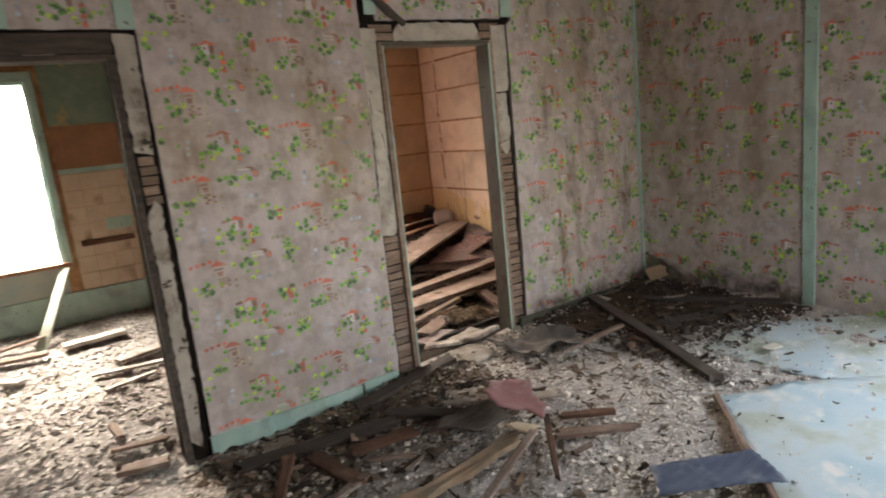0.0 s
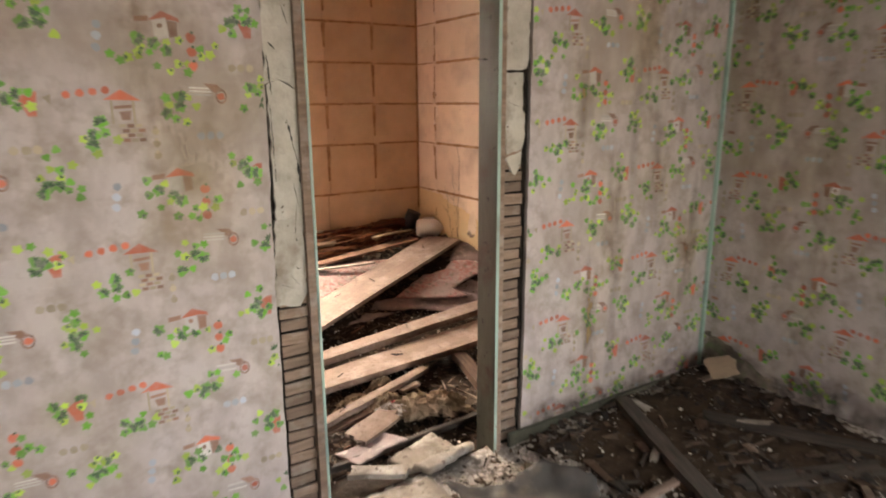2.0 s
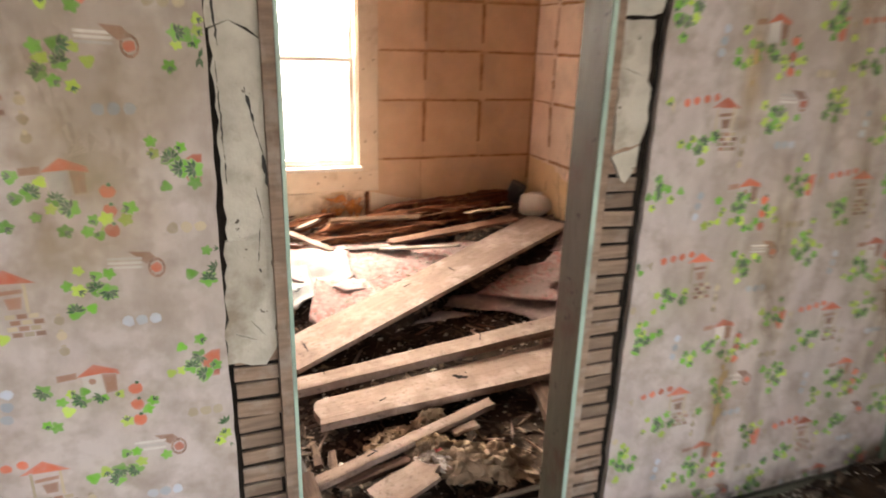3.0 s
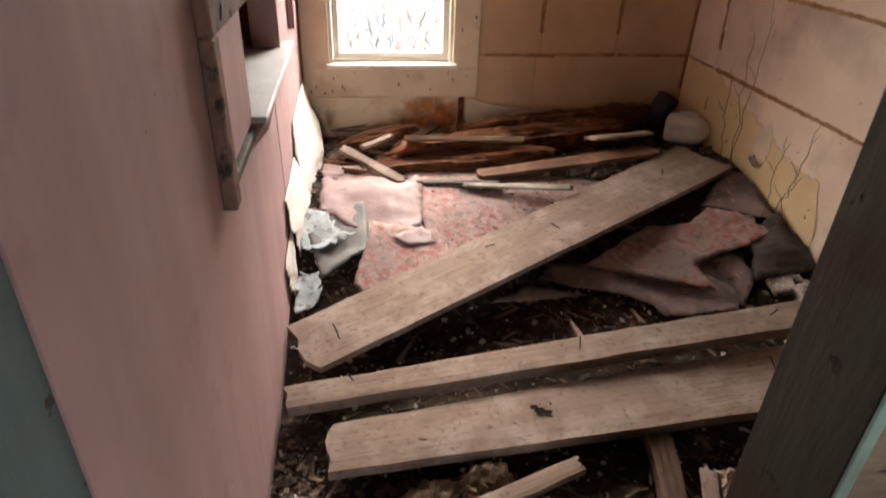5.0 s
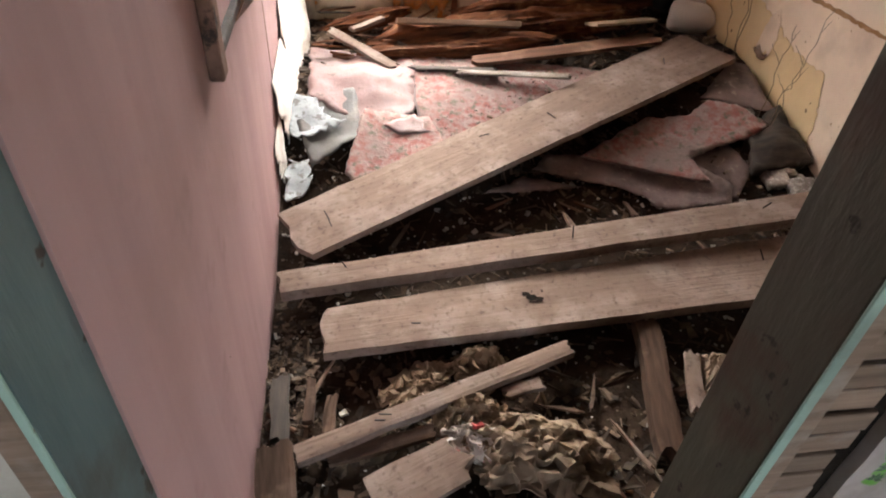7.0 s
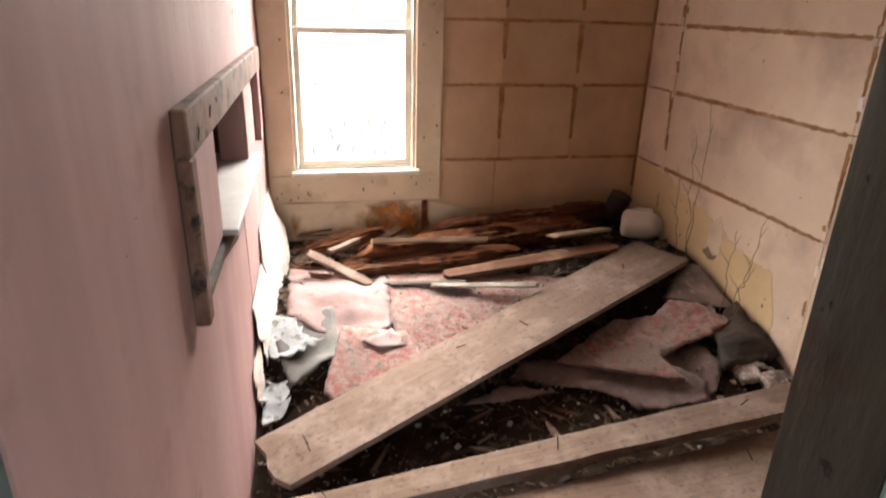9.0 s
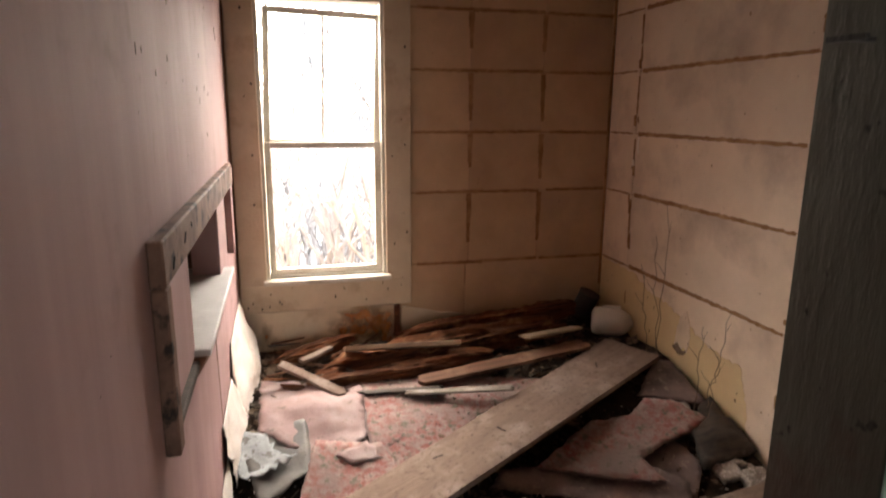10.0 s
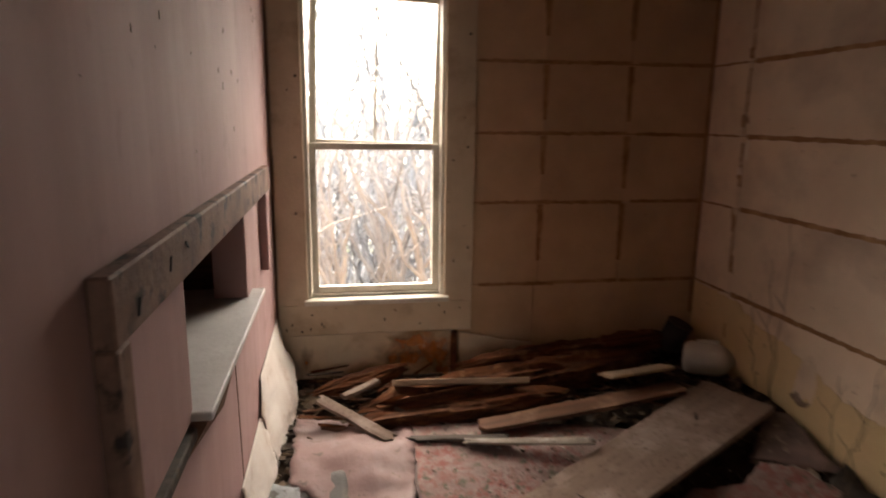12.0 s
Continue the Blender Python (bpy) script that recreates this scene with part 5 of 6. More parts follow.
rotten("rotten_beam", (1.30, 6.80, 0.395), (2.75, 7.08, 0.455), 0.20, 0.14, "rust-brown rotten beam crumbling into fibres", 1.3)
rotten("rotten_beam", (1.22, 6.70, 0.35), (2.2, 6.79, 0.385), 0.15, 0.09, "crumbling brown piece of rotten timber", 5.1)
rotten("rotten_beam", (1.75, 7.06, 0.44), (2.95, 7.2, 0.49), 0.12, 0.10, "thin rotten beam along the far wall", 8.7)
rotten("rotten_chunk", (1.05, 6.98, 0.37), (1.45, 7.12, 0.42), 0.12, 0.08, "crumbled rusty-brown wood chunk", 11.2)
plank("white_bar", (1.40, 6.87, 0.428), (2.03, 6.80, 0.435), 0.06, 0.025, M["tan"], "cream painted wooden bar lying on rotten timber", "bar", tilt=-30)
plank("plank", (1.735, 6.585, 0.33), (2.74, 6.69, 0.405), 0.095, 0.02, M["brown"], "reddish-brown board in front of the beam", group=BOARDS, ragged=0.05, taper=1.25)
plank("plank", (2.37, 6.75, 0.45), (2.72, 6.80, 0.46), 0.12, 0.015, M["tan"], "tan offcut of fibreboard", "offcut", tilt=-15)
plank("stick", (1.07, 6.81, 0.405), (1.39, 6.55, 0.31), 0.06, 0.018, M["board"], "pale split board leaning over litter", "stick", ragged=0.03)
plank("stick", (1.08, 6.72, 0.31), (1.33, 6.63, 0.30), 0.03, 0.015, M["brown"], "thin orange-brown splint on rotten litter", "stick")
plank("stick", (1.66, 6.495, 0.315), (2.20, 6.385, 0.335), 0.04, 0.012, M["dusty"], "whitish peeling lath over torn linoleum", "stick", ragged=0.05)
plank("stick", (1.43, 6.56, 0.31), (1.86, 6.495, 0.32), 0.04, 0.02, M["dark"], "dark rotten strip of timber", "stick", ragged=0.05)
plank("stick", (1.175, 6.805, 0.40), (1.35, 6.90, 0.43), 0.035, 0.02, M["board"], "grey splint on rotten timber", "stick")
rng = random.Random(77)
for i in range(80):
    x, y = rng.uniform(0.95, 2.6), rng.uniform(6.68, 7.22)
    a, l = rng.uniform(-0.5, 0.8), rng.uniform(0.08, 0.24)
    plank("splinter", (x, y, height(x, y) + rng.uniform(0.05, 0.13)), (x + l * math.cos(a), y + l * math.sin(a), height(x, y) + rng.uniform(0.03, 0.12)), rng.uniform(0.008, 0.026), 0.008, M[rng.choice(("rot", "rot", "rot", "brown", "dark"))], "rusty-brown wood splinter in the heap", "splinter", "splinters of the rotten beam", ragged=0.03, taper=0.5)

for i in range(46):
    x, y = rng.uniform(0.95, 2.9), rng.uniform(4.45, 5.0) if i % 3 else rng.uniform(5.35, 5.75)
    a, l = rng.uniform(0, 3.14), rng.uniform(0.05, 0.22)
    z = height(x, y) + 0.018
    plank("splinter", (x, y, z + rng.uniform(0, 0.02)), (min(x + l * math.cos(a), 3.1), y + l * math.sin(a), z + rng.uniform(0, 0.03)), rng.uniform(0.008, 0.03), 0.007, M[rng.choice(("dark", "lath", "brown", "board"))], "dirty wood splinter on bare soil", "splinter", "splinters on the soil", ragged=0.03, taper=0.5)

# torn linoleum
scrap("linoleum", [(0.985, 6.84), (1.2, 6.72), (1.47, 6.66), (1.44, 6.24), (1.33, 6.17), (1.12, 6.25), (0.985, 6.36)], M["lino"], "smooth dusty-pink linoleum sheet, buckled and torn", "linoleum", 0.036, 0.004, 0.012, 0.022, ragged=0.02, seed=2, rough=0.026, rise=lambda x, y: 0.025 * math.sin((x - 0.98) * 6.2) * smooth((y - 6.1) / 0.5), backing=True)
scrap("linoleum", [(1.465, 6.70), (2.0, 6.62), (2.5, 6.5), (2.3, 6.28), (1.75, 6.02), (1.5, 5.95), (1.46, 6.22)], M["lino_floral"], "worn red floral linoleum with cracked edges", "linoleum", 0.045, 0.005, 0.015, seed=3, backing=True)
scrap("linoleum", [(1.5, 6.2), (1.22, 6.26), (1.13, 5.92), (1.25, 5.75), (1.48, 5.88), (1.55, 6.06)], M["lino_floral"], "torn red-white linoleum scrap", "linoleum", 0.05, 0.005, 0.015, seed=4, backing=True)
scrap("linoleum", [(1.30, 6.155), (1.44, 6.22), (1.50, 6.12), (1.36, 6.11)], M["lino"], "small pink curled linoleum scrap", "linoleum", 0.052, 0.004, 0.01, 0.02, seed=5, backing=True)
scrap("linoleum", [(2.14, 5.955), (2.36, 5.882), (2.64, 5.765), (2.60, 5.90), (2.71, 5.93), (2.88, 5.956), (3.0, 6.005), (2.93, 6.12), (2.785, 6.19), (2.68, 6.125), (2.49, 6.155), (2.37, 6.10)], M["lino_floral"], "red floral linoleum torn to a point", "linoleum", 0.06, 0.005, 0.012, seed=6, backing=True)
scrap("linoleum_felt", [(1.91, 5.92), (1.995, 5.995), (2.19, 5.965), (2.43, 5.90), (2.60, 5.88), (2.74, 5.745), (2.70, 5.66), (2.40, 5.70), (2.355, 5.77), (2.145, 5.845)], M["felt"], "purple-grey felt back of folded linoleum", "linoleum", 0.03, 0.005, 0.03, seed=7)
scrap("linoleum_felt", [(2.58, 5.95), (2.81, 5.97), (2.86, 5.83), (2.75, 5.70), (2.65, 5.78)], M["felt"], "dark folded linoleum sheet", "linoleum", 0.012, 0.005, 0.02, seed=8)
scrap("linoleum_felt", [(2.78, 6.25), (3.01, 6.45), (3.08, 6.42), (3.08, 6.10), (2.955, 6.15)], M["felt"], "brown-grey sheet beneath the long board", "linoleum", 0.03, 0.005, 0.02, seed=9)
scrap("grey_sheet", [(1.69, 5.80), (1.855, 5.876), (2.10, 5.815), (1.85, 5.795)], M["felt"], "thin dark grey strip of sheet half under the board", "sheet", 0.05, 0.006, 0.0, seed=10)
scrap("grey_sheet", [(0.90, 6.34), (1.19, 6.42), (1.2, 6.10), (0.99, 5.95)], M["rubber"], "dark grey roofing sheet crumpled by the pink wall", "sheet", 0.035, 0.004, 0.03, seed=11)
scrap("torn_scrap", [(0.90, 6.36), (1.02, 6.33), (1.06, 6.20), (1.14, 6.19), (1.0, 6.10), (0.905, 6.12)], M["foil"], "pale blue-white torn scrap by the wall", "scrap", 0.045, 0.003, 0.012, 0.015, 0.04, seed=12, rough=0.02)
scrap("torn_scrap", [(0.895, 6.02), (0.99, 6.0), (0.98, 5.86), (0.895, 5.80)], M["foil"], "small pale torn scrap on litter", "scrap", 0.04, 0.003, 0.012, 0.013, 0.04, seed=13, rough=0.02)
scrap("stone", [(2.9, 6.0), (3.1, 6.12), (3.12, 5.8), (2.84, 5.78)], M["dark"], "dark rotten floor chunk by the wall", "rubble", 0.07, 0.05, -0.02, 0.02, seed=14, rough=0.05)
for i in range(9):
    x, y = rng.uniform(2.85, 3.1), rng.uniform(5.5, 6.15)
    scrap("stone", [(x - 0.05, y - 0.04), (x + 0.05, y - 0.05), (x + 0.06, y + 0.04), (x - 0.04, y + 0.05)], M["dirt"], "crumbled plaster lump by the wall", "rubble", rng.uniform(0.02, 0.06), 0.03, -0.02, 0.014, seed=20 + i, rough=0.04)


# peeled paper standing off the pink wall beside the window
def peeled(name, rows, label, seed):
    """A torn strip of wall paper curling off the wall: rows of (near y, far y, z, how far off the wall at the near and the far edge)."""
    verts, faces = [], []
    n, m = 22, 26
    for k in range(m + 1):
        g = k / m * (len(rows) - 1)
        a = min(int(g), len(rows) - 2)
        y0, y1, z, d0, d1 = (p + (q - p) * (g - a) for p, q in zip(rows[a], rows[a + 1]))
        tear0, tear1 = (0.05 * noise.noise(Vector((z * 13, o, seed))) + 0.035 * noise.noise(Vector((z * 45, o, seed))) for o in (3, 8))
        for i in range(n + 1):
            f = i / n
            wave = noise.noise(Vector((f * 3.5, z * 9, seed))) * 0.009 + noise.noise(Vector((f * 9, z * 24, seed + 4))) * 0.002
            verts.append((XP + 0.006 + max(0.0, 0.62 * (d0 * (1 - f) + d1 * f) + wave * min(1.0, k / 5)), (y0 + tear0) + (y1 + tear1 - y0 - tear0) * f, z + 0.05 * noise.noise(Vector((f * 6, 1.5, seed))) * k / m))
    for k in range(m):
        for i in range(n):
            if noise.noise(Vector((i * 0.33, k * 0.22, seed + 11))) + 0.5 * noise.noise(Vector((i * 0.9, k * 0.7, seed))) > -0.95:
                a = k * (n + 1) + i
                faces.append((a, a + 1, a + n + 2, a + n + 1))
    ob = data_part(name, verts, faces, M["peel"], shade=True)
    md = ob.modifiers.new("thickness", "SOLIDIFY")
    md.thickness = 0.0016
    return tagged(ob, label, "peeling paper")


for k, o in enumerate(([(6.5, 0.30), (6.62, 0.58), (7.2, 0.60), (7.28, 0.2), (6.6, 0.2)], [(6.02, 0.08), (6.06, 0.44), (6.42, 0.46), (6.48, 0.1)], [(5.86, 0.05), (5.88, 0.26), (6.04, 0.27), (6.05, 0.05)])):
    slab("bare_patch", o, "x", XP + 0.0015, -0.001, M["brown"], wall_pink, 0.03, 0.02, 60 + k)
peeled("peeled_paper", [(6.55, 7.25, 0.62, 0.0, 0.0), (6.5, 7.22, 0.5, 0.01, 0.05), (6.48, 7.15, 0.40, 0.03, 0.13), (6.5, 7.02, 0.31, 0.07, 0.17), (6.52, 6.9, 0.24, 0.09, 0.15)], "cream paper peeling off the pink wall under the hatch", 1)
peeled("peeled_paper", [(6.02, 6.5, 0.48, 0.0, 0.0), (6.02, 6.5, 0.38, 0.012, 0.04), (6.05, 6.48, 0.28, 0.03, 0.09), (6.1, 6.45, 0.18, 0.04, 0.07), (6.15, 6.40, 0.10, 0.03, 0.05)], "torn paper flap curling off the pink wall", 2)
peeled("peeled_paper", [(5.85, 6.08, 0.30, 0.0, 0.0), (5.85, 6.06, 0.2, 0.01, 0.03), (5.88, 6.04, 0.1, 0.015, 0.03)], "small paper flap at the wall's foot", 3)


def lathe(profile, n, mat, name, parent, label=""):
    """A turned body: (radius, height) pairs about z."""
    bm = bmesh.new()
    rings = [[bm.verts.new((r * math.cos(6.2832 * k / n), r * math.sin(6.2832 * k / n), z)) for k in range(n)] for r, z in profile]
    for a, b in zip(rings, rings[1:]):
        for k in range(n):
            bm.faces.new((a[k], a[(k + 1) % n], b[(k + 1) % n], b[k]))
    bm.faces.new(rings[0][::-1])
    bm.faces.new(rings[-1])
    for f in bm.faces:
        f.smooth = True
    return part(name, bm, mat, parent, label)


jug = thing("plastic_jug", "milky-white plastic jug lying on its side", "jug", at=pose(3.03, 6.95, 0.41, 90, 10, 62) @ Matrix.Scale(0.92, 4))
lathe([(0.045, -0.135), (0.07, -0.13), (0.086, -0.115), (0.092, -0.09), (0.091, -0.03), (0.091, 0.03), (0.086, 0.06), (0.07, 0.09), (0.046, 0.115), (0.03, 0.125), (0.027, 0.135), (0.027, 0.155)], 20, M["plastic"], "body", jug)
lathe([(0.031, 0.148), (0.031, 0.165), (0.02, 0.168)], 14, M["black"], "cap", jug, "dark screw cap")
part("handle", boxes((-0.012, 0.012, 0.07, 0.105, 0.03, 0.05), (-0.012, 0.012, 0.09, 0.108, -0.05, 0.05), (-0.012, 0.012, 0.07, 0.105, -0.07, -0.05), bevel=0.005), M["plastic"], jug)
pot = thing("tin_can", "sooty black tin can behind the jug", "can", at=pose(2.96, 7.18, 0.46, 12, 20, 0))
lathe([(0.062, -0.07), (0.066, -0.068), (0.066, 0.0), (0.064, 0.005), (0.066, 0.01), (0.066, 0.075), (0.06, 0.075), (0.058, -0.05)], 18, M["black"], "body", pot)
lathe([(0.068, 0.073), (0.07, 0.078), (0.068, 0.083), (0.062, 0.08)], 18, M["dark"], "rim", pot)


def crumpled(name, centre, sx, sy, rise, mat, label, category, seed, turn=0.0, parent=None):
    """A cloth or paper thrown down in folds."""
    n = 40
    verts, faces = [], []
    for j in range(n + 1):
        for i in range(n + 1):
            u, v = i / n * 2 - 1, j / n * 2 - 1
            d = math.sqrt(u * u + v * v)
            bend = noise.noise_vector(Vector((u * 1.8 + seed, v * 1.8, seed + 8))) * 0.5
            crease = lambda f, o: 1 - abs(noise.noise(Vector(((u + bend.x) * f + seed, (v + bend.y) * f * 1.5, seed + o)))) * 2.4
            fold = 0.50 * crease(1.7, 0) + 0.32 * crease(3.6, 4) + 0.16 * crease(8, 9)
            pull = 1 - 0.25 * noise.noise(Vector((u * 1.6, v * 1.6, seed + 2)))
            x, y = u * sx * pull + 0.03 * noise.noise(Vector((u * 6, v * 6, seed + 5))), v * sy * pull + 0.03 * noise.noise(Vector((u * 6, v * 6, seed + 6)))
            z = rise * (0.25 + fold) * smooth(1.35 - d * 0.95)
            verts.append((x, y, z))
    for j in range(n):
        for i in range(n):
            k = j * (n + 1) + i
            u, v = i / n * 2 - 1, j / n * 2 - 1
            if u * u + v * v < 1.15 + 0.55 * noise.noise(Vector((u * 3, v * 3, seed + 3))):
                faces.append((k, k + 1, k + n + 2, k + n + 1))
    ob = data_part(name, verts, faces, mat, parent)
    ob.matrix_basis = pose(centre[0], centre[1], centre[2], 0, 0, turn)
    md = ob.modifiers.new("thickness", "SOLIDIFY")
    md.thickness = 0.003
    return tagged(ob, label, category)


rag = crumpled("rag", (1.615, 4.655, 0.0), 0.215, 0.13, 0.07, M["cloth"], "crumpled soiled tan cloth with a printed hem", "cloth", 3, -20)
crumpled("printed_hem", (-0.165, -0.005, 0.012), 0.095, 0.06, 0.04, M["hem"], "white hem printed in red, dirty", "", 27, -15, rag)
crumpled("rag", (1.45, 4.80, 0.0), 0.10, 0.055, 0.06, M["cloth"], "wad of dirty pale cloth over a batten", "cloth", 9, 15)
crumpled("paper_wad", (1.515, 4.985, -0.02), 0.085, 0.06, 0.075, M["cloth"], "crushed ball of stained paper", "paper", 14, 0)
crumpled("paper_wad", (1.32, 4.93, -0.02), 0.12, 0.07, 0.035, M["cloth"], "pale crumbling paper scrap", "paper", 21, 40)
crumpled("paper_wad", (2.25, 4.84, -0.01), 0.05, 0.09, 0.1, M["cloth"], "pale twisted paper beside the joist", "paper", 41, 0)

# dry weeds rooted along the side wall
def stem(bm, points, r0, r1, sides=5):
    rings = []
    for k, p in enumerate(points):
        p = Vector(p)
        d = (Vector(points[min(k + 1, len(points) - 1)]) - Vector(points[max(k - 1, 0)])).normalized()
        a = d.cross(Vector((0.3, 0.9, 0.1))).normalized()
        b = d.cross(a)
        r = r0 + (r1 - r0) * k / (len(points) - 1)
        rings.append([bm.verts.new(p + a * r * math.cos(6.2832 * i / sides) + b * r * math.sin(6.2832 * i / sides)) for i in range(sides)])
    for u, v in zip(rings, rings[1:]):
        for i in range(sides):
            bm.faces.new((u[i], u[(i + 1) % sides], v[(i + 1) % sides], v[i]))


def wander(start, end, n, amount, seed):
    s, e = Vector(start), Vector(end)
    return [s.lerp(e, k / n) + noise.noise_vector(Vector((k * 0.8, seed, 1.5))) * amount * math.sin(3.14 * k / n) + noise.noise_vector(Vector((k * 0.4, seed, 7))) * amount * (k / n) for k in range(n + 1)]


WEEDS = [((3.06, 6.52, 0.28), (3.03, 6.49, 1.19), 1), ((3.05, 6.47, 0.28), (3.06, 6.63, 1.0), 2), ((3.03, 6.06, 0.22), (3.02, 5.95, 0.78), 3), ((3.0, 6.1, 0.22), (3.04, 6.14, 0.66), 4), ((2.98, 5.98, 0.2), (3.06, 6.03, 0.55), 5), ((3.06, 6.60, 0.3), (3.09, 6.78, 0.82), 6)]
for a, b, s in WEEDS:
    w = thing("dry_weed", "thin dead weed stalk growing by the wall", "weed", "dead weeds")
    bm = bmesh.new()
    pts = wander(a, b, 12, 0.03, s * 3.3)
    stem(bm, pts, 0.0022, 0.001)
    part("stalk", bm, M["twig"], w)
    for k in (7, 10):
        bm = bmesh.new()
        p = pts[k]
        stem(bm, wander(p, p + Vector((-0.03 * (k % 3), 0.05 if k % 2 else -0.06, 0.07)), 4, 0.01, s + k), 0.0014, 0.0006, 4)
        part("twig", bm, M["twig"], w)
torn = thing("paper_shred", "torn grey-brown paper shred on the side wall", "paper")
slab("shred", [(6.43, 0.61), (6.39, 0.645), (6.36, 0.60), (6.34, 0.52), (6.36, 0.43), (6.39, 0.455), (6.42, 0.41), (6.47, 0.42), (6.455, 0.53)], "x", 3.13 - 0.006, 0.002, M["lit_pale_panel"], torn, 0.012, 0.008, 5)
slab("torn_rim", [(6.48, 0.43), (6.44, 0.46), (6.40, 0.43), (6.36, 0.44), (6.38, 0.41), (6.43, 0.40)], "x", 3.13 - 0.009, 0.002, M["lath"], torn, 0.012, 0.010, 7)

# ---- front room: broken boards on the floor ----
FRONT = "broken boards on the front room floor"
lay("plank", (-0.44, 3.80), (0.36, 3.50), 0.11, 0.025, M["dark"], "dark dirty board lying along the skirting", 0.05, 0.07, group=FRONT, ragged=0.05)
lay("plank", (0.36, 3.68), (0.66, 3.30), 0.09, 0.025, M["dark"], "dark damp board on rubble", 0.05, group=FRONT, ragged=0.04)
lay("plank", (0.30, 3.93), (1.04, 3.985), 0.10, 0.035, M["dark"], "dark board along the doorway's foot", 0.05, group=FRONT)
lay("plank", (-0.21, 3.62), (-0.42, 3.22), 0.06, 0.02, M["brown"], "narrow brown board end on rubble", 0.07, 0.03, group=FRONT, taper=0.6)
lay("plank", (-0.12, 3.58), (-0.04, 3.14), 0.08, 0.02, M["brown"], "short brown board on rubble", 0.05, group=FRONT, ragged=0.04)
lay("plank", (0.02, 3.42), (0.38, 3.36), 0.075, 0.03, M["brown"], "brown broken plank piece on rubble", 0.06, group=FRONT, ragged=0.06)
lay("plank", (0.06, 3.30), (0.25, 3.16), 0.035, 0.012, M["board"], "thin pale splint on rubble", 0.05, group=FRONT, ragged=0.03)
lay("plank", (-0.28, 3.10), (0.02, 3.2), 0.05, 0.015, M["board"], "pale splint on white rubble", 0.05, group=FRONT)
lay("plank", (0.12, 2.56), (0.70, 2.83), 0.038, 0.018, M["board"], "straight pale lath lying on rubble", 0.09, 0.11, group=FRONT)
lay("plank", (0.90, 2.97), (0.56, 2.54), 0.036, 0.018, M["brown"], "short reddish lath on white rubble", 0.06, group=FRONT, taper=0.6)
lay("plank", (0.80, 2.83), (1.13, 2.57), 0.075, 0.022, M["board"], "pointed grey board piece", 0.05, group=FRONT, ragged=0.05, taper=0.6)
lay("plank", (0.95, 2.93), (1.17, 2.76), 0.05, 0.02, M["brown"], "short brown board offcut", 0.045, group=FRONT)
lay("plank", (0.74, 2.64), (0.86, 2.63), 0.03, 0.012, M["board"], "small pale splinter on rubble", 0.05, group=FRONT)
lay("plank", (0.80, 3.32), (1.15, 3.10), 0.085, 0.02, M["dusty"], "grey board caked with plaster", 0.04, group=FRONT, ragged=0.06)
lay("plank", (0.62, 3.50), (0.78, 3.36), 0.04, 0.012, M["dusty"], "grey plaster-dusted lath piece", 0.05, group=FRONT)
lay("plank", (2.40, 4.06), (1.77, 2.60), 0.075, 0.04, M["dark"], "long dark batten on the floor", 0.05, group=FRONT)
lay("plank", (1.50, 3.47), (2.06, 3.46), 0.032, 0.02, M["board"], "pale thin lath near the doorway", 0.05, 0.06, group=FRONT)
lay("plank", (1.60, 2.50), (0.9, 1.75), 0.026, 0.025, M["board"], "wooden edging strip of the blue sheet", 0.05, group=FRONT)
lay("plank", (2.25, 3.35), (2.85, 3.05), 0.10, 0.02, M["dark"], "dark flat board near the papered wall", 0.025, group=FRONT, ragged=0.05)
lay("plank", (2.6, 3.75), (3.05, 2.9), 0.09, 0.02, M["dark"], "dark board along the papered wall", 0.03, group=FRONT, ragged=0.05)
lay("tan_board", (-0.34, 2.86), (0.70, 2.92), 0.09, 0.03, M["tan"], "tan painted board, broken and dusty", 0.035, 0.055, ragged=0.08, wobble=0.02)
scrap("bark_sheet", [(0.35, 3.22), (0.62, 3.32), (0.80, 3.22), (0.72, 3.02), (0.52, 3.02)], M["dark"], "curled dark tarred sheet on rubble", "sheet", 0.07, 0.006, 0.06, seed=51)
scrap("pink_tile", [(0.70, 3.20), (0.80, 3.27), (0.92, 3.20), (0.955, 3.13), (0.90, 3.06), (0.885, 2.95), (0.82, 2.90), (0.80, 3.0), (0.74, 3.02), (0.69, 3.07)], M["lino_dark"], "broken maroon-pink linoleum tile tilted on rubble", "tile", 0.10, 0.008, 0.03, 0.02, ragged=0.02, seed=52, rise=lambda x, y: 0.25 * (y - 3.0))
scrap("linoleum", [(0.66, 3.0), (0.72, 2.98), (0.76, 2.86), (0.68, 2.86)], M["cream"], "small cracked tan scrap", "linoleum", 0.08, 0.006, 0.02, 0.015, seed=53)
scrap("grey_sheet", [(1.26, 3.96), (1.48, 3.84), (1.70, 3.83), (1.80, 3.64), (1.61, 3.40), (1.53, 3.53), (1.38, 3.50)], M["rubber"], "bent dark grey sheet by the doorway, torn and dusty", "sheet", 0.04, 0.006, 0.05, 0.02, 0.025, seed=54, rough=0.05)
scrap("tan_slab", [(1.22, 4.33), (1.50, 4.42), (1.56, 4.15), (1.3, 4.1)], M["dusty"], "dusty tan slab in the doorway", "slab", 0.05, 0.03, -0.01, 0.02, seed=55)
scrap("tan_slab", [(1.0, 4.12), (1.3, 4.10), (1.3, 3.86), (1.05, 3.8)], M["dusty"], "dust-covered flat slab at the doorway's foot", "slab", 0.02, 0.02, -0.01, 0.02, seed=56)
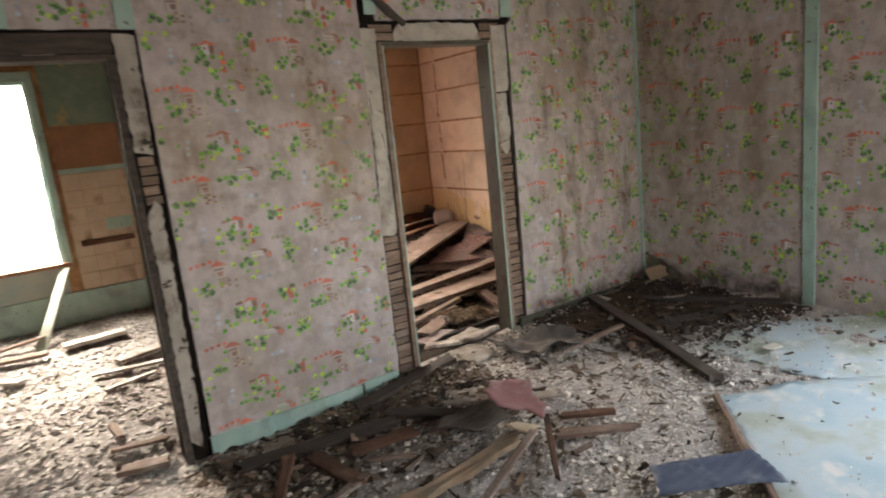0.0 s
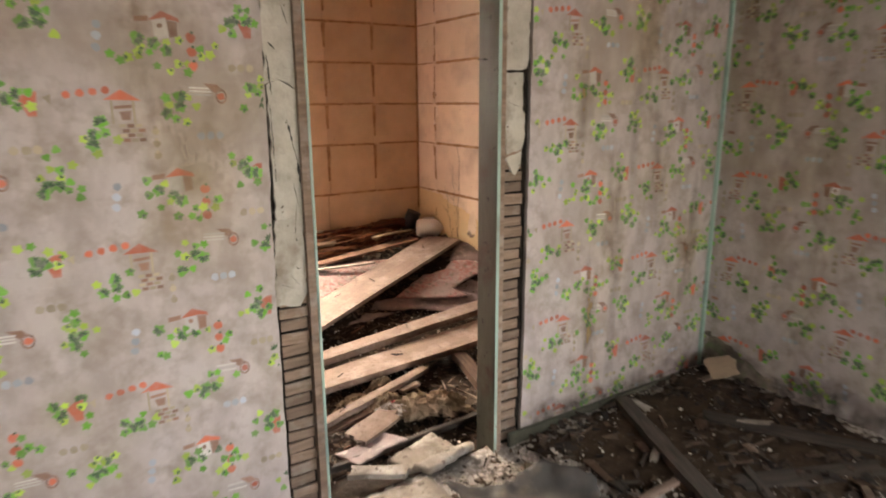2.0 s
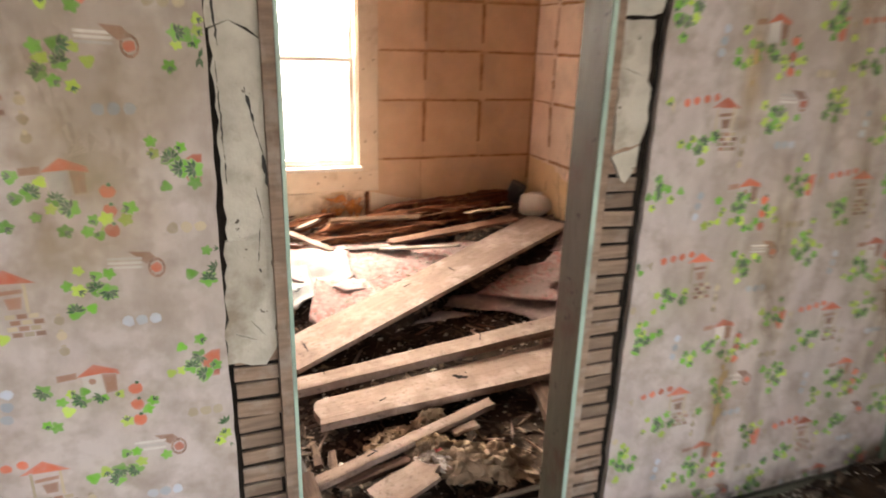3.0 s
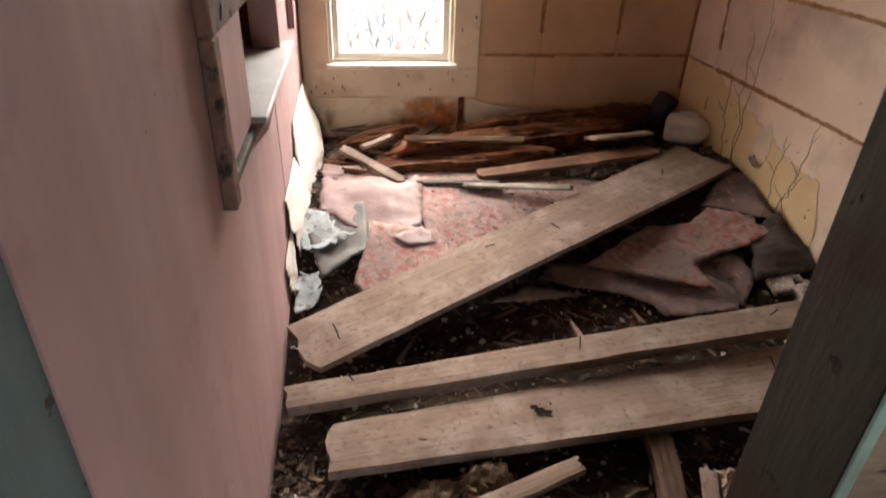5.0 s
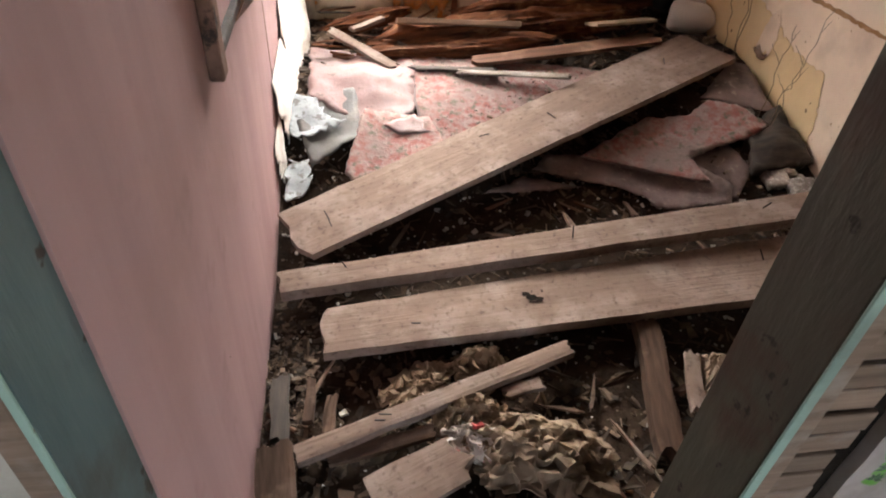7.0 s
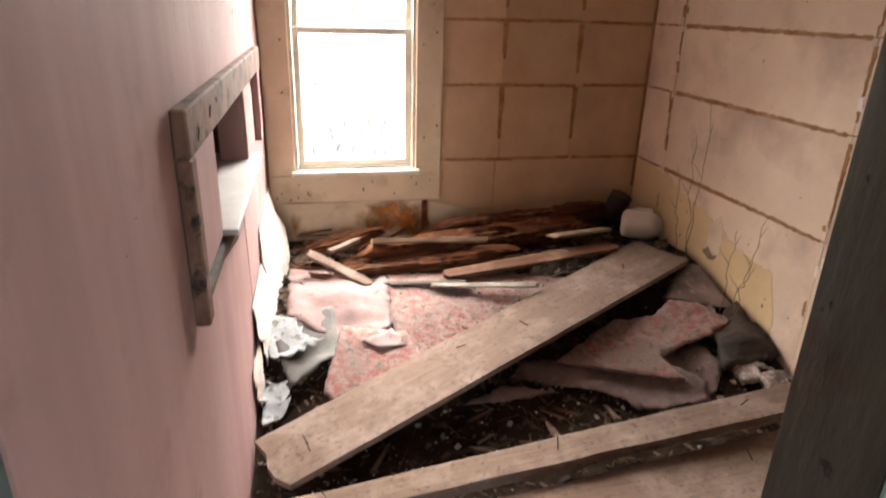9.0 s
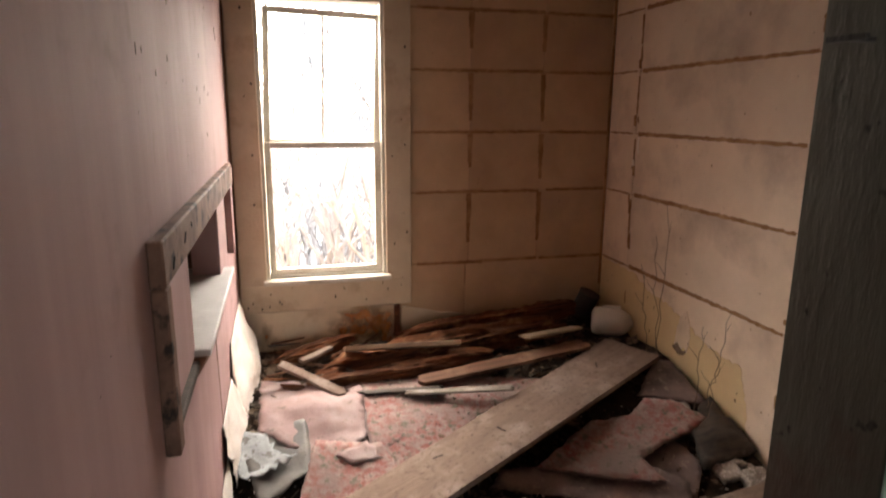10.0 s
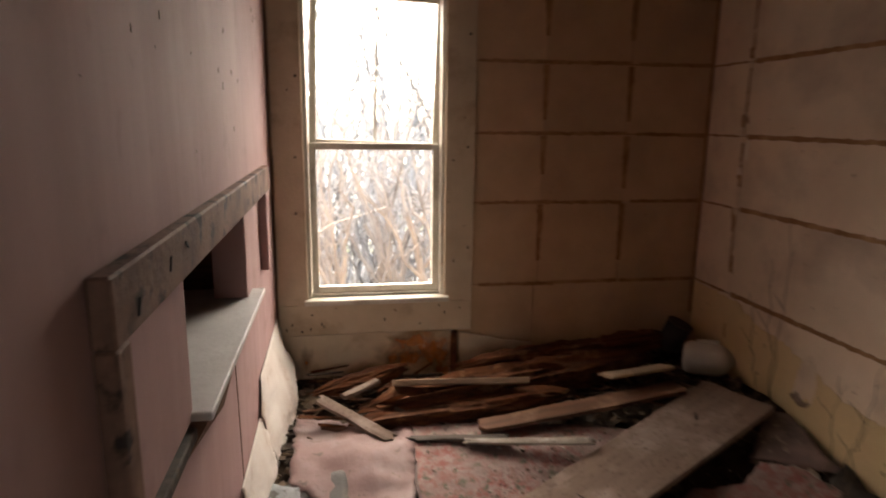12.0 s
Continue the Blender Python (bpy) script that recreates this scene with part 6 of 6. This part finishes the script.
plank("plank", (1.02, 4.31, 0.04), (1.24, 4.16, 0.05), 0.07, 0.025, M["dusty"], "white-dusted board end in the doorway", group=FRONT)
scrap("pink_sheet", [(1.04, 4.5), (1.3, 4.55), (1.36, 4.4), (1.1, 4.36)], M["felt"], "dull pink sheet scrap inside the doorway", "linoleum", 0.045, 0.005, 0.02, 0.02, seed=57)
plank("tan_block", (2.92, 3.96, 0.15), (3.06, 3.86, 0.20), 0.12, 0.008, M["tan"], "tan cardboard-like piece leaning in the corner", "board", tilt=35, ragged=0.04, wobble=0.008)
SHEETS = "blue sheets on the floor"
tagged(scrap("blue_sheet", [(1.60, 2.49), (1.95, 2.32), (2.6, 1.75), (2.3, 0.6), (1.2, 0.6), (0.55, 1.40)], M["sheet"], "pale blue weathered panel lying flat", "panel", 0.026, 0.012, 0.0, 0.05, 0.008, 61, 0.006), group=SHEETS)
tagged(scrap("blue_sheet", [(2.10, 2.90), (2.55, 2.93), (3.05, 2.45), (3.05, 1.2), (2.65, 1.45), (2.1, 2.25)], M["sheet"], "greenish-blue dusty panel by the papered wall", "panel", 0.010, 0.01, 0.0, 0.04, 0.05, 62, 0.012), group=SHEETS)
scrap("slate_board", [(0.875, 2.33), (1.24, 2.10), (1.14, 1.90), (1.05, 1.98), (0.74, 2.18)], M["slate"], "torn dark blue-grey board on the panel", "board", 0.055, 0.006, 0.01, 0.02, 0.012, 63, 0.006)
scrap("white_scrap", [(2.22, 2.62), (2.32, 2.60), (2.30, 2.54), (2.23, 2.56)], M["white"], "small white scrap on the blue panel", "scrap", 0.04, 0.006, 0.01, 0.01, 0.006, 64, 0.004)
plank("strip", (0.79, 4.085, 2.28), (1.015, 4.085, 2.09), 0.035, 0.012, M["dark"], "dark loose strip hanging over the doorway", "strip", tilt=-80)

# dirt in the corner, coloured darker for the shade it lies in
scrap("damp_dirt", [(1.75, 4.085), (3.07, 4.085), (3.07, 2.72), (2.75, 2.85), (2.4, 3.1), (2.15, 3.15), (1.9, 3.6)], M["shaded_soil"], "corner dirt with the corner's shade in its colour", "dirt", 0.014, 0.01, -0.02, 0.04, 0.05, 71, 0.012)

scrap("damp_dirt", [(-0.46, 4.06), (1.0, 4.07), (1.08, 3.75), (0.95, 3.45), (0.62, 3.30), (0.2, 3.22), (-0.15, 3.32), (-0.42, 3.6)], M["dusty"], "dark crumbly dirt at the papered wall's foot", "dirt", 0.014, 0.01, -0.02, 0.04, 0.06, 72, 0.016)

cr = random.Random(41)
for i in range(26):
    x, y = cr.uniform(1.85, 2.95), cr.uniform(2.95, 3.98)
    a, l = cr.uniform(0, 6.28), cr.uniform(0.06, 0.24)
    bx, by = min(max(x + l * math.cos(a), 1.8), 3.05), min(max(y + l * math.sin(a), 2.7), 4.06)
    plank("splinter", (x, y, height(x, y) + 0.024), (bx, by, height(bx, by) + cr.uniform(0.022, 0.045)), cr.uniform(0.012, 0.06), 0.009, M[cr.choice(("lath", "rotlath", "dark", "dusty"))], "dirty wood splinter in the dark corner", "splinter", "splinters in the front room corner", ragged=0.03, taper=0.7)

# ---- kitchen litter ----
KITCHEN = "boards on the kitchen floor"
plank("plank", (-0.87, 7.26, 0.60), (-1.19, 6.72, 0.02), 0.085, 0.02, M["sage"], "sage-grey board leaning under the window", group=KITCHEN, tilt=0)
lay("plank", (-1.55, 6.50), (-1.12, 6.44), 0.09, 0.03, M["board"], "pale board on kitchen rubble", 0.07, group=KITCHEN)
lay("plank", (-1.50, 6.78), (-1.12, 6.80), 0.05, 0.02, M["board"], "thin pale board by the wall", 0.06, 0.10, group=KITCHEN)
lay("plank", (-1.03, 6.52), (-0.56, 6.55), 0.12, 0.035, M["plaster"], "whitened board on kitchen rubble", 0.07, group=KITCHEN)
lay("plank", (-0.72, 5.86), (-0.30, 5.98), 0.10, 0.03, M["dusty"], "dusty brown board on kitchen rubble", 0.06, group=KITCHEN)
lay("plank", (-0.93, 4.22), (-0.66, 4.18), 0.08, 0.03, M["lath"], "grey board end at the kitchen doorway", 0.06, group=KITCHEN, ragged=0.04)
lay("plank", (-0.92, 4.50), (-0.62, 4.44), 0.04, 0.02, M["board"], "thin grey lath at the kitchen doorway", 0.04, group=KITCHEN)
lay("plank", (-0.87, 4.85), (-0.85, 4.62), 0.045, 0.02, M["board"], "small pale board piece in rubble", 0.04, group=KITCHEN)
lay("plank", (-1.45, 6.10), (-1.30, 5.98), 0.08, 0.03, M["plaster"], "plaster-caked board piece on rubble", 0.05, group=KITCHEN)
lay("plank", (-0.9, 5.75), (-0.3, 5.65), 0.05, 0.02, M["plaster"], "dusty pale lath on kitchen rubble", 0.04, group=KITCHEN)
lay("plank", (-0.85, 5.4), (-0.5, 5.5), 0.04, 0.02, M["plaster"], "dusty lath in kitchen rubble", 0.04, group=KITCHEN)

# ---- rubble: chips too many to count ----
def rubble(name, spots, mat, lo, hi, flat, seed, label, lift=0.0, stretch=1.0):
    r = np.random.RandomState(seed)
    cube = np.array([(x, y, z) for x in (-1, 1) for y in (-1, 1) for z in (-1, 1)], float)
    quads = np.array([(0, 1, 3, 2), (4, 6, 7, 5), (0, 4, 5, 1), (2, 3, 7, 6), (0, 2, 6, 4), (1, 5, 7, 3)])
    verts, faces = [], []
    for k, (x, y) in enumerate(spots):
        s = lo * (hi / lo) ** (r.rand() ** 2.2)
        c = cube * (s * r.uniform(0.7, 1.4) * stretch, s, s * flat) + r.uniform(-0.35, 0.35, (8, 3)) * s * (1, 1, flat)
        c[4:] *= r.uniform(0.5, 1.0)
        e = Euler((r.uniform(-0.5, 0.5), r.uniform(-0.5, 0.5), r.uniform(0, 6.28))).to_matrix()
        c = c @ np.array(e).T + (x, y, height(x, y) + lumps(x, y, 0.016) + lift + s * flat * 0.4)
        verts.extend(map(tuple, c))
        faces.extend(map(tuple, quads + 8 * k))
    return tagged(data_part(name, verts, faces, mat), label, "rubble", kind="stuff")


def scatter(n, x0, x1, y0, y1, seed, clump=0.0):
    r = random.Random(seed)
    out = []
    while len(out) < n:
        x, y = r.uniform(x0, x1), r.uniform(y0, y1)
        if noise.noise(Vector((x * 1.7, y * 1.7, seed))) > r.uniform(-0.7, 0.5) - 0.1 + clump:
            out.append((x, y))
    return out


rubble("plaster_rubble", scatter(16000, -1.2, 2.4, 1.7, 4.09, 1), M["chip"], 0.003, 0.013, 0.5, 1, "broken white plaster chips over the front floor")
rubble("wood_rubble", scatter(1500, -1.2, 3.05, 2.0, 4.09, 2), M["woodchip"], 0.005, 0.018, 0.3, 2, "dark wood crumbs over the front floor", stretch=2.5)
# corner crumbs, their tone lowered to carry the shade there
rubble("wood_rubble", scatter(1400, 1.8, 3.05, 2.75, 4.09, 12), M["shadedchip"], 0.005, 0.02, 0.3, 12, "crumbs in the front room corner, shade in their colour", lift=0.012, stretch=2.0)
rubble("plaster_rubble", scatter(14000, -2.0, 0.3, 4.0, 7.28, 3), M["kchip"], 0.004, 0.017, 0.45, 3, "pale plaster rubble over the kitchen floor")
rubble("wood_rubble", scatter(3200, 0.88, 3.1, 4.3, 6.4, 4), M["woodchip"], 0.004, 0.014, 0.35, 4, "dark crumbs and bark over bare soil", stretch=2.2)
rubble("plaster_rubble", scatter(800, 0.88, 2.9, 4.35, 6.3, 5, 0.25), M["chip"], 0.003, 0.011, 0.4, 5, "pale flakes scattered over dark soil")
rubble("plaster_rubble", [(0.87 + abs(random.Random(i).gauss(0, 0.08)), random.Random(i + 999).uniform(4.4, 5.25)) for i in range(900)], M["woodchip"], 0.002, 0.009, 0.3, 6, "dirty brown flakes heaped along the pink wall", lift=0.012, stretch=1.6)
rubble("wood_rubble", scatter(1500, 0.9, 3.1, 6.35, 7.29, 7), M["woodchip"], 0.006, 0.022, 0.4, 7, "brown rotten crumbs at the far wall", lift=0.01, stretch=2.2)

rubble("wood_rubble", scatter(1700, -0.5, 1.1, 3.15, 4.08, 13), M["woodchip"], 0.005, 0.026, 0.35, 13, "dark wood crumbs at the papered wall", lift=0.014, stretch=2.2)
rubble("plaster_rubble", scatter(1500, -0.5, 1.1, 3.15, 4.08, 14, 0.05), M["chip"], 0.003, 0.013, 0.45, 14, "pale chips over dark dirt", lift=0.016)
rubble("plaster_rubble", scatter(320, 1.78, 3.05, 2.75, 4.07, 19, 0.1), M["chip"], 0.003, 0.009, 0.4, 19, "pale plaster flakes over the dark corner dirt", lift=0.014)
rubble("plaster_rubble", scatter(900, 1.75, 3.05, 2.3, 3.05, 18, 0.05), M["chip"], 0.002, 0.006, 0.4, 18, "plaster dust and crumbs along the blue panels", lift=0.012)
rubble("plaster_rubble", scatter(400, 1.0, 3.05, 1.3, 3.0, 8, 0.1), M["chip"], 0.003, 0.010, 0.4, 8, "small plaster crumbs on the blue panels", lift=0.03)

rubble("twigs", scatter(900, 0.9, 3.0, 4.35, 6.2, 15), M["woodchip"], 0.0022, 0.005, 0.7, 15, "thin dry twigs and straw over the soil", lift=0.008, stretch=11.0)
rubble("twigs", scatter(500, -1.2, 2.4, 2.2, 4.09, 16), M["woodchip"], 0.0022, 0.006, 0.7, 16, "thin splinters among the plaster chips", lift=0.008, stretch=10.0)

LINO_A = [(1.50, 6.66), (2.0, 6.58), (2.42, 6.48), (2.26, 6.30), (1.75, 6.06), (1.52, 5.99), (1.50, 6.22)]
LINO_B = [(2.2, 5.96), (2.40, 5.90), (2.7, 5.96), (2.95, 6.02), (2.88, 6.12), (2.68, 6.1), (2.49, 6.13), (2.38, 6.07)]
rubble("wood_rubble", [q for q in scatter(450, 1.4, 3.0, 5.85, 6.7, 31) if inside(*q, LINO_A) or inside(*q, LINO_B)], M["woodchip"], 0.002, 0.007, 0.4, 31, "fine dark crumbs on the torn linoleum", lift=0.045, stretch=1.6)
rubble("plaster_rubble", [q for q in scatter(700, 1.4, 3.0, 5.85, 6.7, 32) if inside(*q, LINO_A)], M["dusty"], 0.002, 0.008, 0.4, 32, "grey dust crumbs on the torn linoleum", lift=0.045)

# ---- outside: ground, brush and trees seen through the windows ----
verts, faces = [], []
for j in range(41):
    for i in range(41):
        x, y = -600 + i * 30.0, -600 + j * 30.0
        verts.append((x, y, -0.55))
for j in range(40):
    for i in range(40):
        k = j * 41 + i
        faces.append((k, k + 1, k + 42, k + 41))
structure(data_part("ground", verts, faces, M["straw"]), "rough dry grass ground round the house", "ground")
rng = random.Random(9)


def thicket(name, n, x0, x1, y0, y1, h0, h1, r0, seed, label):
    r = random.Random(seed)
    bm = bmesh.new()
    for k in range(n):
        x, y = r.uniform(x0, x1), r.uniform(y0, y1)
        h = r.uniform(h0, h1)
        lean = Vector((r.gauss(0, 0.28) * h, r.gauss(0, 0.28) * h, h))
        pts = wander((x, y, -0.58), Vector((x, y, -0.58)) + lean, 7, 0.16, seed + k * 1.7)
        rr = r0 * r.uniform(0.5, 1.5)
        stem(bm, pts, rr, rr * 0.25, 5)
        for q in range(r.randint(2, 5)):
            p = pts[r.randint(2, 6)]
            d = Vector((r.gauss(0, 0.4), r.gauss(0, 0.4), r.uniform(0.2, 0.7))) * r.uniform(0.4, 0.9)
            stem(bm, wander(p, p + d, 4, 0.07, seed + k + q * 0.3), rr * 0.35, rr * 0.1, 4)
    return tagged(part(name, bm, M["stem"]), label, "brush", kind="stuff")


thicket("brush", 620, -5, 6, 9.2, 14, 1.0, 2.5, 0.017, 100, "dense pale dry brush outside the windows")
thicket("brush", 190, -8, 9, 10, 18, 2.4, 5.0, 0.02, 900, "tall bare saplings behind the house")
thicket("brush", 240, -9, 12, 15, 27, 4.5, 9.0, 0.035, 2500, "bare grey trees further off")


def shrub(x, y, seed):
    """A many-stemmed bare shrub: thick pale stems that fork twice."""
    r = random.Random(seed)
    bush = thing("bare_shrub", "bare shrub with thick pale forking stems", "shrub", "shrubs outside the window", at=pose(x, y, -0.56))
    for k in range(r.randint(4, 6)):
        bm = bmesh.new()
        lean = Vector((r.gauss(0, 0.35), r.gauss(0, 0.25), r.uniform(0.9, 1.4)))
        low = wander((r.gauss(0, 0.1), r.gauss(0, 0.1), 0), lean, 6, 0.12, seed + k)
        stem(bm, low, r.uniform(0.028, 0.045), 0.022, 7)
        for q in range(3):
            p = low[3 + q]
            tip = p + Vector((r.gauss(0, 0.35), r.gauss(0, 0.3), r.uniform(0.6, 1.5)))
            limb = wander(p, tip, 6, 0.12, seed + k * 3 + q)
            stem(bm, limb, 0.02, 0.007, 6)
            for w in range(3):
                stem(bm, wander(limb[2 + w], limb[2 + w] + Vector((r.gauss(0, 0.25), r.gauss(0, 0.2), r.uniform(0.2, 0.7))), 4, 0.06, seed + q + w * 0.4), 0.008, 0.003, 5)
        part("stem", bm, M["pale_bark"], bush)


for k, (x, y) in enumerate(((1.2, 9.2), (1.75, 9.6), (2.3, 9.3), (0.75, 9.9), (1.5, 10.5), (2.6, 10.4))):
    shrub(x, y, 40 + k * 7)
bm = bmesh.new()
for k in range(1600):
    x, y, z = rng.uniform(-6, 7), rng.uniform(8.4, 14), rng.uniform(-0.5, 1.6) * rng.random() - 0.1
    a = Vector((rng.gauss(0, 1), rng.gauss(0, 1), rng.gauss(0, 1))).normalized() * rng.uniform(0.02, 0.05)
    b = a.cross(Vector((0.4, 0.2, 0.8))).normalized() * rng.uniform(0.01, 0.02)
    p = Vector((x, y, z))
    bm.faces.new([bm.verts.new(p - a), bm.verts.new(p + b), bm.verts.new(p + a), bm.verts.new(p - b)])
tagged(part("dry_leaves", bm, M["leaf"]), "yellowed dry leaves in the brush", "leaves", kind="stuff")
